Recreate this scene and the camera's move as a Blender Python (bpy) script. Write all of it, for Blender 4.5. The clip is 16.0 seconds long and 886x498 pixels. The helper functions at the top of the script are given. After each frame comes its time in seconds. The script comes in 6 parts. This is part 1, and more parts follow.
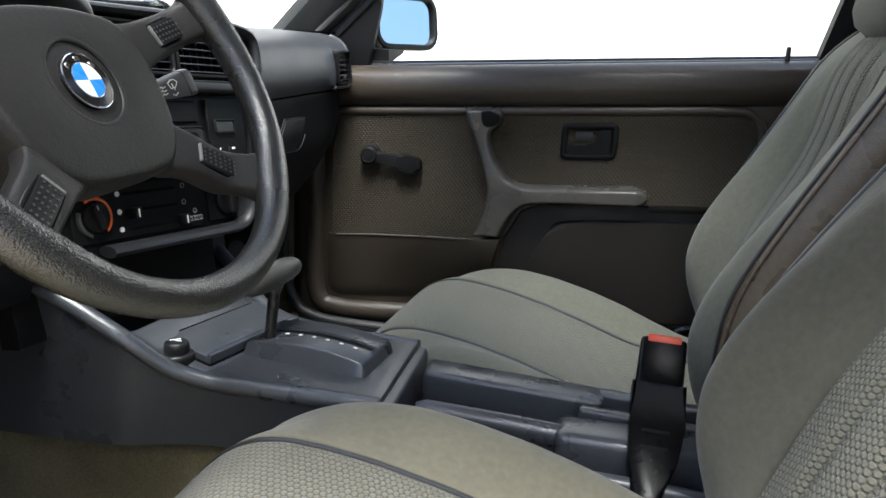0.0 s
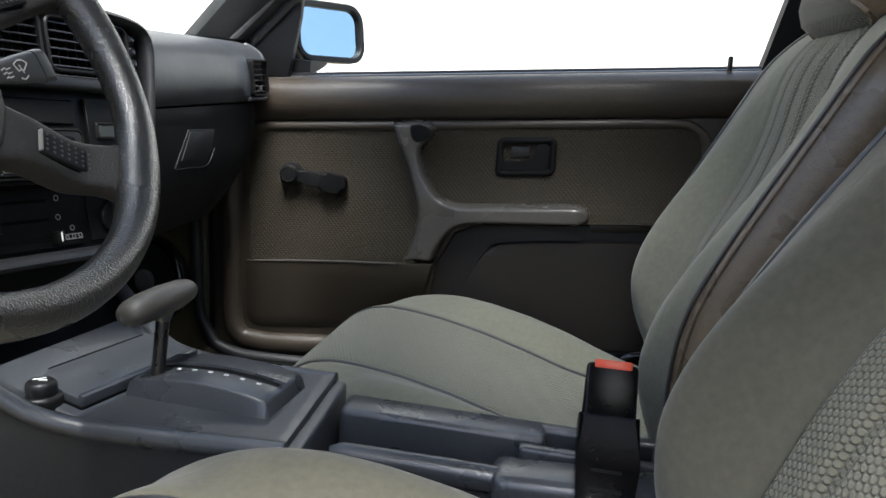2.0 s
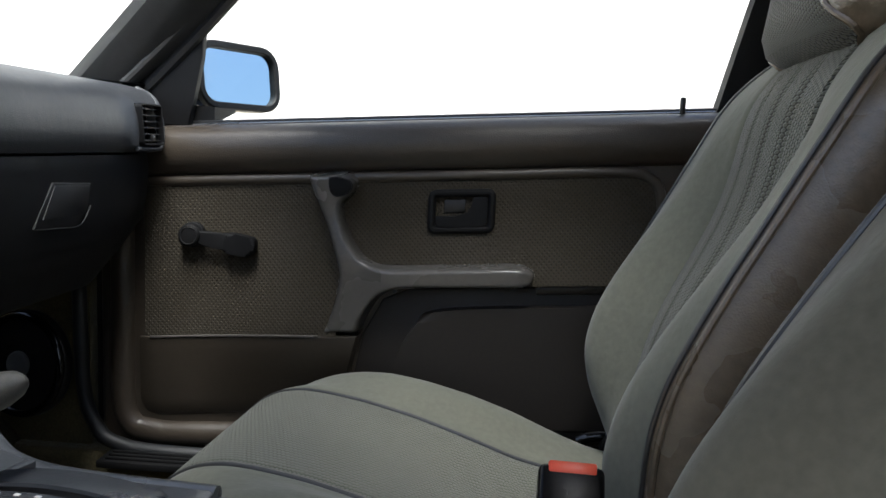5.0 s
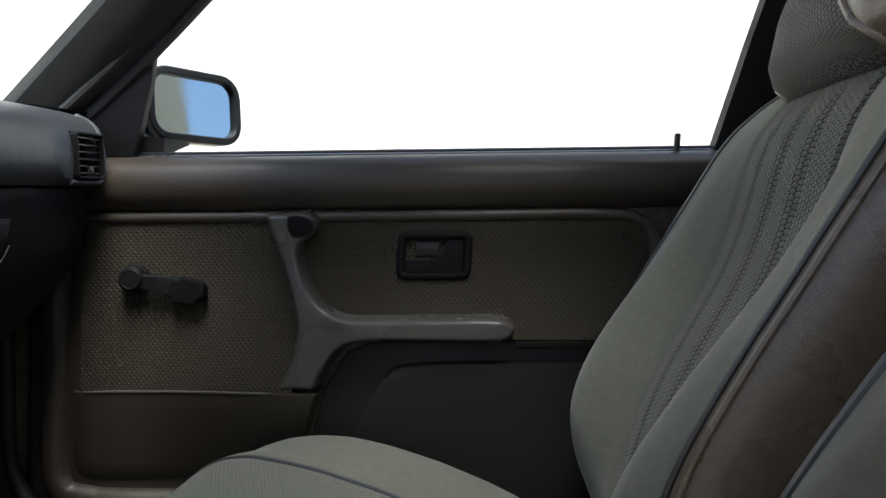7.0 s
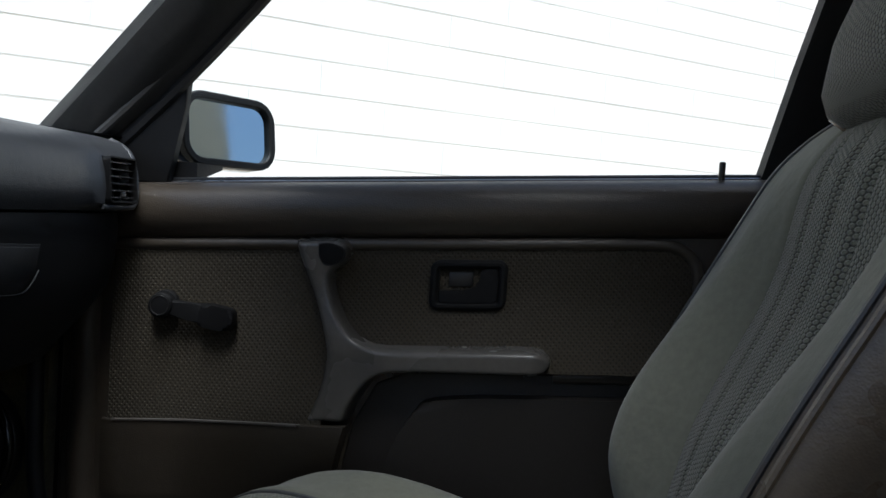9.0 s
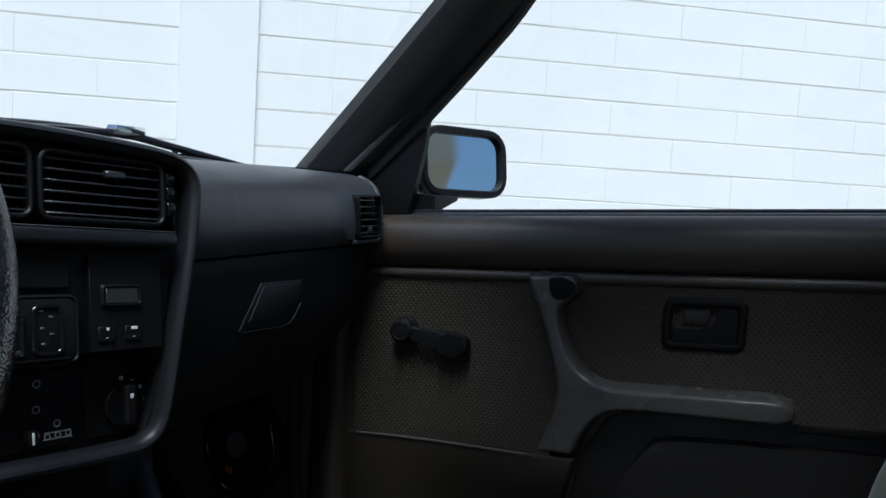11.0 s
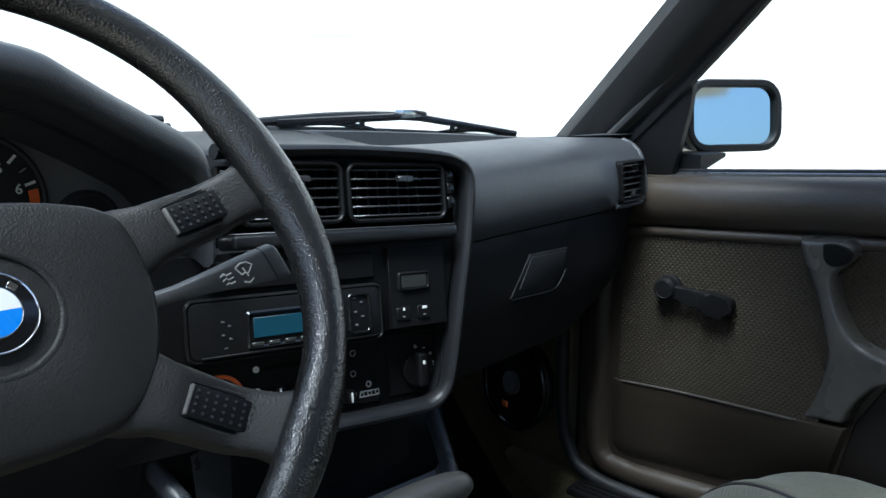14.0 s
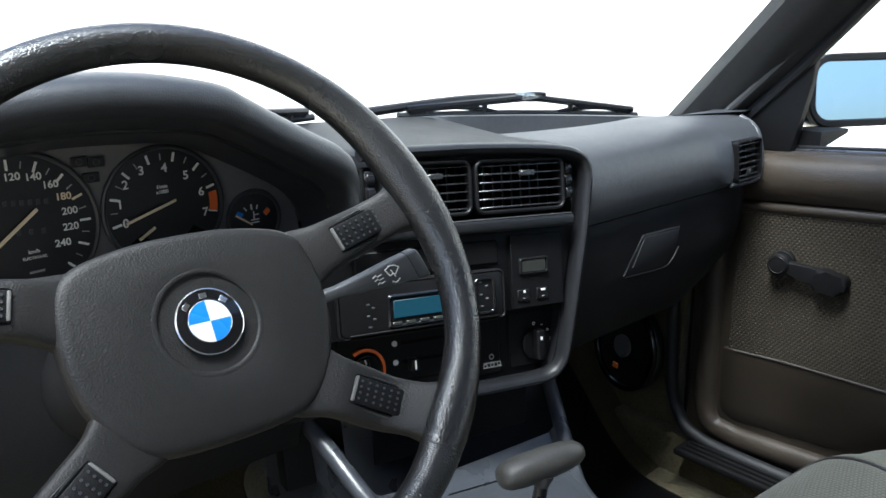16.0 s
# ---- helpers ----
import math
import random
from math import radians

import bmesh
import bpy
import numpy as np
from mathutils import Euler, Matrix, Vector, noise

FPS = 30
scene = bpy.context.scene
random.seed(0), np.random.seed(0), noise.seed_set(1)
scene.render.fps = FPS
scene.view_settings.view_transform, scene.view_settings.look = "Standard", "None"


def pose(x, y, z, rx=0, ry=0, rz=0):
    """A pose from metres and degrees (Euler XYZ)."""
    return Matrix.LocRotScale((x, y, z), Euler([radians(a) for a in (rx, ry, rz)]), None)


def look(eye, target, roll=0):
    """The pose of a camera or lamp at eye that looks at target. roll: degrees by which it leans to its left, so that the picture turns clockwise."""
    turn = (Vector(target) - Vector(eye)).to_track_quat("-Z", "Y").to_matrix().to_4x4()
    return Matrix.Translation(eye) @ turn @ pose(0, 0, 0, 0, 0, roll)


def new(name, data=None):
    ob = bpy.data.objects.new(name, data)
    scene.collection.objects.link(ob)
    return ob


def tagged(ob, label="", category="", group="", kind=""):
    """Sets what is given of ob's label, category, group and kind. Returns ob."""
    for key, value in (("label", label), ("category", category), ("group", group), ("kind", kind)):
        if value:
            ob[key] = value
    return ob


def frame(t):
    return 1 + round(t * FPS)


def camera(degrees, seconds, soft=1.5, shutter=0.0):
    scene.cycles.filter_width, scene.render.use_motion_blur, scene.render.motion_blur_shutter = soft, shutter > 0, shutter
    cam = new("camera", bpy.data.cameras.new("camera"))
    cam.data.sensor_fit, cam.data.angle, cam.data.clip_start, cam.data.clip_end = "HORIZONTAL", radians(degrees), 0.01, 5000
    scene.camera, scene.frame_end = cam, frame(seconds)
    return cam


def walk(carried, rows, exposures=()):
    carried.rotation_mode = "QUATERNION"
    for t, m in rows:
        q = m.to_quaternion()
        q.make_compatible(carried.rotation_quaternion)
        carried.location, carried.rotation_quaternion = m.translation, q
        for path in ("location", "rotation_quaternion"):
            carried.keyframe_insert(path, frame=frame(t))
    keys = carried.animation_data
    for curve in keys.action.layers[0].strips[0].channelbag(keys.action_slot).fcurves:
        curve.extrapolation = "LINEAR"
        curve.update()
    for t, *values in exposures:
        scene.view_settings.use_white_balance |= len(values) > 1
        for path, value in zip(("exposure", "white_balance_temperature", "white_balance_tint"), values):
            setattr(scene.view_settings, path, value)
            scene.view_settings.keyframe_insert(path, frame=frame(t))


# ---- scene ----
cam = camera(59.0, 16.0)
METRES, EYE, TILT, LEAN, TURN = 0.72, 0.92, -15.2, -2.86, 12.0
ROWS = [
    (0.0, 0.0, 0.0, 0.0, -0.0, 0.0, 0.0),
    (0.5, 0.0075, 0.0366, -0.0068, -0.88, 0.62, 0.14),
    (1.0, 0.0155, 0.0767, -0.0137, -1.99, 1.24, 0.33),
    (1.5, 0.0223, 0.114, -0.0217, -3.12, 1.92, 0.52),
    (2.0, 0.0348, 0.1555, -0.0263, -4.16, 2.6, 0.9),
    (2.5, 0.0464, 0.192, -0.0291, -5.06, 3.3, 1.35),
    (3.0, 0.0619, 0.2311, -0.0277, -5.8, 3.99, 1.84),
    (3.5, 0.0731, 0.269, -0.0233, -6.46, 4.63, 2.15),
    (4.0, 0.0777, 0.3102, -0.0237, -7.19, 5.56, 2.44),
    (6.5, 0.1256, 0.4925, 0.0174, -8.77, 9.34, 2.17),
    (7.0, 0.1428, 0.5306, 0.0217, -9.15, 10.18, 2.1),
    (7.5, 0.1548, 0.5593, 0.0252, -9.54, 10.81, 2.03),
    (8.0, 0.1625, 0.5774, 0.025, -9.6, 11.51, 1.9),
    (10.5, 0.1302, 0.5402, 0.0921, 4.3, 11.79, -2.02),
    (11.0, 0.1334, 0.5348, 0.1131, 8.89, 11.01, -2.99),
    (11.5, 0.1484, 0.526, 0.1259, 13.04, 10.21, -3.75),
    (12.0, 0.1487, 0.517, 0.1407, 16.56, 9.01, -4.43),
    (12.5, 0.1562, 0.5014, 0.1517, 19.86, 7.72, -4.59),
    (13.0, 0.1572, 0.4855, 0.1701, 23.02, 6.01, -4.91),
    (13.5, 0.1622, 0.4656, 0.1881, 25.77, 4.43, -5.09),
    (14.0, 0.1729, 0.4372, 0.2048, 28.54, 3.01, -5.01),
    (14.5, 0.1759, 0.4126, 0.227, 30.66, 1.5, -5.59),
    (15.0, 0.1833, 0.3848, 0.2442, 32.8, 0.2, -5.87),
    (15.5, 0.1946, 0.3592, 0.2572, 34.75, -0.93, -5.92),
    (16.0, 0.2121, 0.3314, 0.271, 36.67, -2.21, -5.75),
]
EXPO = [(0.0, 1.6, 6050, 7), (4.0, 1.4, 6050, 7), (6.5, 1.05, 6050, 7), (8.0, 0.68, 5950, 7), (10.5, -0.05, 5400, 5), (12.5, 0.1, 5050, 4), (13.5, 0.62, 5000, -2), (14.0, 1.0, 5350, 2), (15.0, 1.45, 5650, 4.5), (16.0, 1.55, 5650, 4.5)]
walk(cam, [(t, pose(0, 0, EYE, TILT, LEAN, TURN) @ pose(METRES * x, METRES * y, METRES * z, 90 + pitch, roll, yaw)) for t, x, y, z, yaw, pitch, roll in ROWS], EXPO)

# ---- world and light ----
world = bpy.data.worlds.new("sky")
scene.world = world
world.use_nodes = True
wn = world.node_tree.nodes
sky = wn.new("ShaderNodeTexSky")
sky.sky_type, sky.sun_disc, sky.dust_density = "NISHITA", False, 4.0
sky.sun_elevation, sky.sun_rotation = radians(67), radians(160)
wn["Background"].inputs["Strength"].default_value = 0.12
world.node_tree.links.new(sky.outputs[0], wn["Background"].inputs["Color"])
sun = new("sun", bpy.data.lights.new("sun", "SUN"))
sun.data.energy, sun.data.angle, sun.data.color = 5.0, radians(32), (1.0, 0.96, 0.9)
sun.matrix_world = look((1.2, -3.1, 8), (0, 0, 0))


# ---- materials ----
def mat(name, color, rough=0.6, metal=0.0, var=0.15, grain=(), spec=0.5, big=6.0, sheen=0.0, coat=0.0):
    """A procedural surface: colour that varies at two scales, and a bump for each (scale, strength, kind) of grain."""
    m = bpy.data.materials.new(name)
    m.use_nodes = True
    t = m.node_tree
    b = t.nodes["Principled BSDF"]
    b.inputs["Metallic"].default_value = metal
    b.inputs["Specular IOR Level"].default_value = spec
    b.inputs["Sheen Weight"].default_value = sheen
    b.inputs["Coat Weight"].default_value = coat
    co = t.nodes.new("ShaderNodeTexCoord")
    ns = []
    for sc, det in ((big, 4.0), (big * 23, 2.0)):
        n = t.nodes.new("ShaderNodeTexNoise")
        n.inputs["Scale"].default_value, n.inputs["Detail"].default_value = sc, det
        t.links.new(co.outputs["Object"], n.inputs["Vector"])
        ns.append(n)
    add = t.nodes.new("ShaderNodeMath")
    add.operation = "ADD"
    t.links.new(ns[0].outputs[0], add.inputs[0])
    t.links.new(ns[1].outputs[0], add.inputs[1])
    ramp = t.nodes.new("ShaderNodeMapRange")
    ramp.inputs[1].default_value, ramp.inputs[2].default_value = 0.6, 1.4
    ramp.inputs[3].default_value, ramp.inputs[4].default_value = 1 - var, 1 + var
    t.links.new(add.outputs[0], ramp.inputs[0])
    mul = t.nodes.new("ShaderNodeVectorMath")
    mul.operation = "SCALE"
    mul.inputs[0].default_value = color
    t.links.new(ramp.outputs[0], mul.inputs["Scale"])
    t.links.new(mul.outputs[0], b.inputs["Base Color"])
    rr = t.nodes.new("ShaderNodeMapRange")
    rr.inputs[1].default_value, rr.inputs[2].default_value = 0.3, 0.7
    rr.inputs[3].default_value, rr.inputs[4].default_value = max(rough - 0.07, 0.02), min(rough + 0.07, 1)
    t.links.new(ns[0].outputs[0], rr.inputs[0])
    t.links.new(rr.outputs[0], b.inputs["Roughness"])
    last = None
    for sc, strength, kind in grain:
        if kind == "cells":
            n = t.nodes.new("ShaderNodeTexVoronoi")
            n.feature = "SMOOTH_F1"
        else:
            n = t.nodes.new("ShaderNodeTexNoise")
            n.inputs["Detail"].default_value = 3.0
        n.inputs["Scale"].default_value = sc
        t.links.new(co.outputs["Object"], n.inputs["Vector"])
        bp = t.nodes.new("ShaderNodeBump")
        bp.inputs["Strength"].default_value, bp.inputs["Distance"].default_value = strength, 0.6 / sc
        t.links.new(n.outputs[0], bp.inputs["Height"])
        if last:
            t.links.new(last.outputs[0], bp.inputs["Normal"])
        last = bp
    if last:
        t.links.new(last.outputs[0], b.inputs["Normal"])
    return m


def woven(name, color, dark, step, turn, strength, rough=0.85, stretch=1.0, sheen=0.15, soft=-0.1, ways=(0, 60, 120)):
    """Cloth with raised lozenges of that step in metres, laid along the mesh's own UV."""
    m = mat(name, color, rough, var=0.12, big=9.0, sheen=sheen)
    t = m.node_tree
    b = t.nodes["Principled BSDF"]
    uv = t.nodes.new("ShaderNodeTexCoord")
    total = None
    for a in ways:
        d = t.nodes.new("ShaderNodeVectorMath")
        d.operation = "DOT_PRODUCT"
        k = 2 * math.pi / (step * 0.866)
        d.inputs[1].default_value = (k * math.cos(radians(a + turn)), k * math.sin(radians(a + turn)) * stretch, 0)
        t.links.new(uv.outputs["UV"], d.inputs[0])
        c = t.nodes.new("ShaderNodeMath")
        c.operation = "COSINE"
        t.links.new(d.outputs["Value"], c.inputs[0])
        if total:
            s = t.nodes.new("ShaderNodeMath")
            t.links.new(total.outputs[0], s.inputs[0])
            t.links.new(c.outputs[0], s.inputs[1])
            total = s
        else:
            total = c
    h = t.nodes.new("ShaderNodeMapRange")
    h.interpolation_type = "SMOOTHSTEP"
    h.inputs[1].default_value, h.inputs[2].default_value = -1.5 if len(ways) == 3 else -1.7, soft
    t.links.new(total.outputs[0], h.inputs[0])
    old = b.inputs["Base Color"].links[0].from_socket
    mix = t.nodes.new("ShaderNodeMix")
    mix.data_type = "RGBA"
    mix.inputs[6].default_value = (*dark, 1)
    t.links.new(h.outputs[0], mix.inputs[0])
    t.links.new(old, mix.inputs[7])
    t.links.new(mix.outputs[2], b.inputs["Base Color"])
    bp = t.nodes.new("ShaderNodeBump")
    bp.inputs["Strength"].default_value, bp.inputs["Distance"].default_value = strength, step * 0.35
    t.links.new(h.outputs[0], bp.inputs["Height"])
    t.links.new(bp.outputs[0], b.inputs["Normal"])
    return m


def glow(name, color, strength):
    m = bpy.data.materials.new(name)
    m.use_nodes = True
    b = m.node_tree.nodes["Principled BSDF"]
    b.inputs["Base Color"].default_value = (*(c * 0.1 for c in color), 1)
    b.inputs["Emission Color"].default_value = (*color, 1)
    b.inputs["Emission Strength"].default_value = strength
    return m


def pane_glass(name):
    m = bpy.data.materials.new(name)
    m.use_nodes = True
    t = m.node_tree
    t.nodes.remove(t.nodes["Principled BSDF"])
    tr, gl, mx = (t.nodes.new(n) for n in ("ShaderNodeBsdfTransparent", "ShaderNodeBsdfGlossy", "ShaderNodeMixShader"))
    mx.inputs[0].default_value = 0.045
    gl.inputs["Roughness"].default_value = 0.0
    tr.inputs[0].default_value = (0.94, 0.97, 0.96, 1)
    t.links.new(tr.outputs[0], mx.inputs[1])
    t.links.new(gl.outputs[0], mx.inputs[2])
    t.links.new(mx.outputs[0], t.nodes["Material Output"].inputs[0])
    return m


VELOUR_WORN = mat("velour_sun_faded", (0.15, 0.14, 0.1), 0.9, var=0.16, grain=((900, 0.25, "noise"), (60, 0.08, "noise"), (20, 0.1, "noise")), sheen=0.25, spec=0.2)
VELOUR = mat("velour", (0.14, 0.141, 0.11), 0.9, var=0.13, grain=((900, 0.25, "noise"), (60, 0.08, "noise"), (20, 0.1, "noise")), sheen=0.25, spec=0.2)
WAFFLE = woven("waffle_cloth", (0.148, 0.141, 0.105), (0.09, 0.086, 0.063), 0.0074, 0, 0.75, stretch=1.3, soft=0.6)
WAFFLE_FINE = woven("waffle_cloth_fine", (0.128, 0.13, 0.102), (0.058, 0.058, 0.045), 0.0068, 0, 1.0, stretch=1.3, soft=0.4)
WAFFLE_HEAD = woven("waffle_cloth_head", (0.085, 0.085, 0.065), (0.016, 0.016, 0.012), 0.0078, 0, 1.0, stretch=1.25, soft=0.3)
# the same velour darkened: shade on the driver's bolsters is in the colour
VELOUR_SHADED = mat("velour_shaded", (0.094, 0.09, 0.069), 0.9, var=0.16, grain=((900, 0.25, "noise"), (60, 0.08, "noise"), (20, 0.1, "noise")), sheen=0.25, spec=0.2)
WAFFLE_SEAT = woven("waffle_cloth_seat", (0.155, 0.157, 0.122), (0.085, 0.087, 0.066), 0.0066, 0, 0.8, stretch=1.4, soft=0.2)
DOORCLOTH = woven("door_cloth", (0.031, 0.0238, 0.0132), (0.017, 0.013, 0.0072), 0.0066, 0, 0.5, stretch=1.15, sheen=0.03, ways=(38, 142))
PIPING = mat("piping", (0.034, 0.034, 0.034), 0.36, var=0.15, spec=0.7)
VINYL_SEAT = mat("seat_vinyl", (0.132, 0.102, 0.07), 0.28, var=0.2, grain=((640, 0.25, "cells"), (70, 0.03, "noise")), spec=0.7)
DOORVINYL = mat("door_vinyl", (0.043, 0.0345, 0.026), 0.36, var=0.15, grain=((700, 0.3, "cells"), (60, 0.05, "noise")), spec=0.55)
# dark vinyl, deepened to paint the light's fall-off low on the door
DOORLOW_SHADED = mat("door_lower_shaded", (0.013, 0.0103, 0.008), 0.55, var=0.2, grain=((700, 0.25, "cells"),))
DOORPAD = mat("door_pad_vinyl", (0.025, 0.0198, 0.0138), 0.45, var=0.15, grain=((700, 0.25, "cells"), (60, 0.05, "noise")))
ARMREST = mat("armrest_vinyl", (0.078, 0.073, 0.066), 0.27, var=0.12, grain=((800, 0.2, "cells"),))
DASH = mat("dash_vinyl", (0.048, 0.051, 0.057), 0.38, var=0.15, grain=((900, 0.3, "cells"), (90, 0.05, "noise")))
DASHTOP = mat("dash_top_vinyl", (0.032, 0.034, 0.038), 0.42, var=0.15, grain=((900, 0.3, "cells"), (90, 0.05, "noise")))
DASHLOW = mat("dash_lower", (0.018, 0.0184, 0.02), 0.52, var=0.15, grain=((900, 0.3, "cells"),))
BLACK = mat("black_plastic", (0.0095, 0.0095, 0.01), 0.38, var=0.2, grain=((1200, 0.15, "noise"),))
GLOSSBLACK = mat("gloss_black", (0.008, 0.008, 0.009), 0.12, var=0.2)
CONSOLE = mat("console_plastic", (0.047, 0.051, 0.058), 0.31, var=0.14, big=11.0, grain=((1000, 0.25, "cells"), (170, 0.05, "noise")), spec=0.85)
LEATHER = mat("rim_leather", (0.014, 0.0137, 0.0133), 0.27, var=0.25, grain=((850, 0.62, "cells"), (330, 0.16, "noise")), spec=1.0)
HUB = mat("hub_foam", (0.0125, 0.0118, 0.011), 0.54, var=0.2, grain=((820, 0.36, "cells"), (200, 0.08, "noise")), spec=0.4)
PAD = mat("horn_button", (0.04, 0.041, 0.043), 0.45, var=0.1)
STACKBLACK = mat("stack_plastic", (0.0062, 0.0062, 0.0066), 0.45, var=0.2, grain=((1200, 0.15, "noise"),), spec=0.15)
HOODVINYL = mat("hood_vinyl", (0.024, 0.0255, 0.0285), 0.36, var=0.15, grain=((900, 0.3, "cells"), (90, 0.05, "noise")))
SURROUND = mat("surround_vinyl", (0.0095, 0.0098, 0.011), 0.38, var=0.15, grain=((900, 0.3, "cells"),), spec=0.35)
CRANK = mat("winder_plastic", (0.007, 0.007, 0.0075), 0.6, var=0.2, grain=((1200, 0.15, "noise"),), spec=0.15)
BUCKLE = mat("buckle_plastic", (0.0035, 0.0035, 0.004), 0.22, var=0.2, grain=((1100, 0.2, "cells"),), spec=0.14)
MATTE = mat("matte_black", (0.007, 0.007, 0.0075), 0.5, var=0.2, grain=((1100, 0.25, "cells"),), spec=0.25)
STALKGREY = mat("stalk_plastic", (0.07, 0.072, 0.077), 0.45, var=0.12, grain=((900, 0.2, "noise"),))
STALKCAP = mat("stalk_cap_plastic", (0.05, 0.052, 0.056), 0.42, var=0.12, grain=((900, 0.2, "noise"),))
BUTTONEDGE = mat("button_edge", (0.16, 0.155, 0.145), 0.3, var=0.15)
DOME = mat("speaker_dome", (0.11, 0.11, 0.105), 0.7, var=0.2, big=30.0)
SLAT = mat("vent_slat", (0.024, 0.0245, 0.026), 0.24, var=0.12, spec=0.8)
# near-black that puts the shade of recesses, slots and gaps into the colour
HOLE_SHADE = mat("hole_shade", (0.0055, 0.0055, 0.0055), 0.95, var=0.1, spec=0.05)
CHROME = mat("chrome", (0.75, 0.75, 0.76), 0.12, 1.0, var=0.05)
STEEL = mat("steel_rod", (0.045, 0.045, 0.045), 0.3, 0.8, var=0.15)
KNOBGREY = mat("shift_knob", (0.058, 0.055, 0.049), 0.42, var=0.3, big=22.0, grain=((600, 0.15, "noise"),))
CARPET = mat("carpet", (0.095, 0.08, 0.041), 0.95, var=0.45, big=14.0, grain=((500, 0.9, "noise"), (90, 0.4, "noise")), sheen=0.2, spec=0.1)
PILLAR = mat("pillar_vinyl", (0.05, 0.05, 0.05), 0.5, var=0.12, grain=((800, 0.25, "cells"),))
RUBBER = mat("rubber_seal", (0.014, 0.015, 0.017), 0.55, var=0.15)
BRUSHED = mat("bright_satin", (0.28, 0.29, 0.31), 0.3, 0.9, var=0.1)
PAINT = mat("dark_paint", (0.012, 0.017, 0.03), 0.2, var=0.1, coat=0.6)
WHITEBLOCK = mat("white_block", (0.84, 0.83, 0.81), 0.8, var=0.035, big=2.5, grain=((160, 0.12, "noise"), (14, 0.05, "noise")))
MORTAR = mat("mortar", (0.62, 0.59, 0.55), 0.9, var=0.12)
ASPHALT = mat("asphalt", (0.3, 0.262, 0.205), 0.9, var=0.25, grain=((120, 0.5, "noise"),))
STUCCO = mat("tan_stucco", (0.5, 0.42, 0.31), 0.9, var=0.1)
HEADLINER = mat("headliner", (0.35, 0.34, 0.3), 0.9, var=0.08, grain=((300, 0.3, "noise"),))
DIALWHITE = mat("dial_print", (0.75, 0.75, 0.72), 0.5, var=0.03)
WHITE = mat("white_print", (0.3, 0.3, 0.285), 0.5, var=0.03)
ORANGE = mat("orange_print", (0.75, 0.14, 0.02), 0.5, var=0.05)
REDP = mat("red_plastic", (0.62, 0.07, 0.03), 0.35, var=0.06)
BLUEP = mat("blue_enamel", (0.03, 0.22, 0.75), 0.25, var=0.05)
WHITEE = mat("white_enamel", (0.8, 0.8, 0.8), 0.25, var=0.03)
CREAM = mat("needle_cream", (0.75, 0.62, 0.42), 0.5, var=0.03)
LCD = mat("lcd_grey", (0.028, 0.03, 0.026), 0.3, var=0.05)
TEAL = glow("teal_screen", (0.003, 0.045, 0.07), 0.42)
CLUSTER = mat("cluster_face", (0.12, 0.118, 0.115), 0.5, var=0.1)
DIAL = mat("dial_black", (0.014, 0.014, 0.015), 0.45, var=0.15)
MIRROR = mat("mirror_silver", (0.55, 0.68, 0.78), 0.01, 1.0, var=0.0)
GLASS = pane_glass("window_glass")


# ---- shape helpers ----
def thing(name, at, label, category, group="", kind=""):
    ob = new(name)
    ob.location = at
    return tagged(ob, label, category, group, kind)


def root_of(ob):
    while ob.parent:
        ob = ob.parent
    return ob


def part(name, bm, material, parent, label="", smooth=True):
    """Links a bmesh, given in the place's own metres, as one mesh under a thing or under one of its parts."""
    at = root_of(parent).location.copy()
    bmesh.ops.translate(bm, verts=bm.verts, vec=-at)
    bmesh.ops.recalc_face_normals(bm, faces=bm.faces)
    me = bpy.data.meshes.new(name)
    bm.to_mesh(me)
    bm.free()
    me.materials.append(material)
    for p in me.polygons:
        p.use_smooth = smooth
    if smooth:
        me.set_sharp_from_angle(angle=radians(40))
    ob = new(name, me)
    ob.parent = parent
    return tagged(ob, label)


def solo(name, bm, material, at, label, category, kind="", smooth=True):
    """One mesh that is a whole top-level thing."""
    bmesh.ops.translate(bm, verts=bm.verts, vec=-Vector(at))
    bmesh.ops.recalc_face_normals(bm, faces=bm.faces)
    me = bpy.data.meshes.new(name)
    bm.to_mesh(me)
    bm.free()
    me.materials.append(material)
    for p in me.polygons:
        p.use_smooth = smooth
    if smooth:
        me.set_sharp_from_angle(angle=radians(40))
    ob = new(name, me)
    ob.location = at
    return tagged(ob, label, category, "", kind)


def box(sx, sy, sz, r=0.003, seg=2, m=None):
    bm = bmesh.new()
    bmesh.ops.create_cube(bm, size=1)
    bmesh.ops.scale(bm, verts=bm.verts, vec=(sx, sy, sz))
    if r > 0:
        bmesh.ops.bevel(bm, geom=bm.edges[:], offset=r, segments=seg, profile=0.5, affect="EDGES")
    if m is not None:
        bm.transform(m)
    return bm


def span(x0, x1, y0, y1, z0, z1, r=0.003, seg=2, m=None):
    bm = box(x1 - x0, y1 - y0, z1 - z0, r, seg)
    bmesh.ops.translate(bm, verts=bm.verts, vec=((x0 + x1) / 2, (y0 + y1) / 2, (z0 + z1) / 2))
    if m is not None:
        bm.transform(m)
    return bm


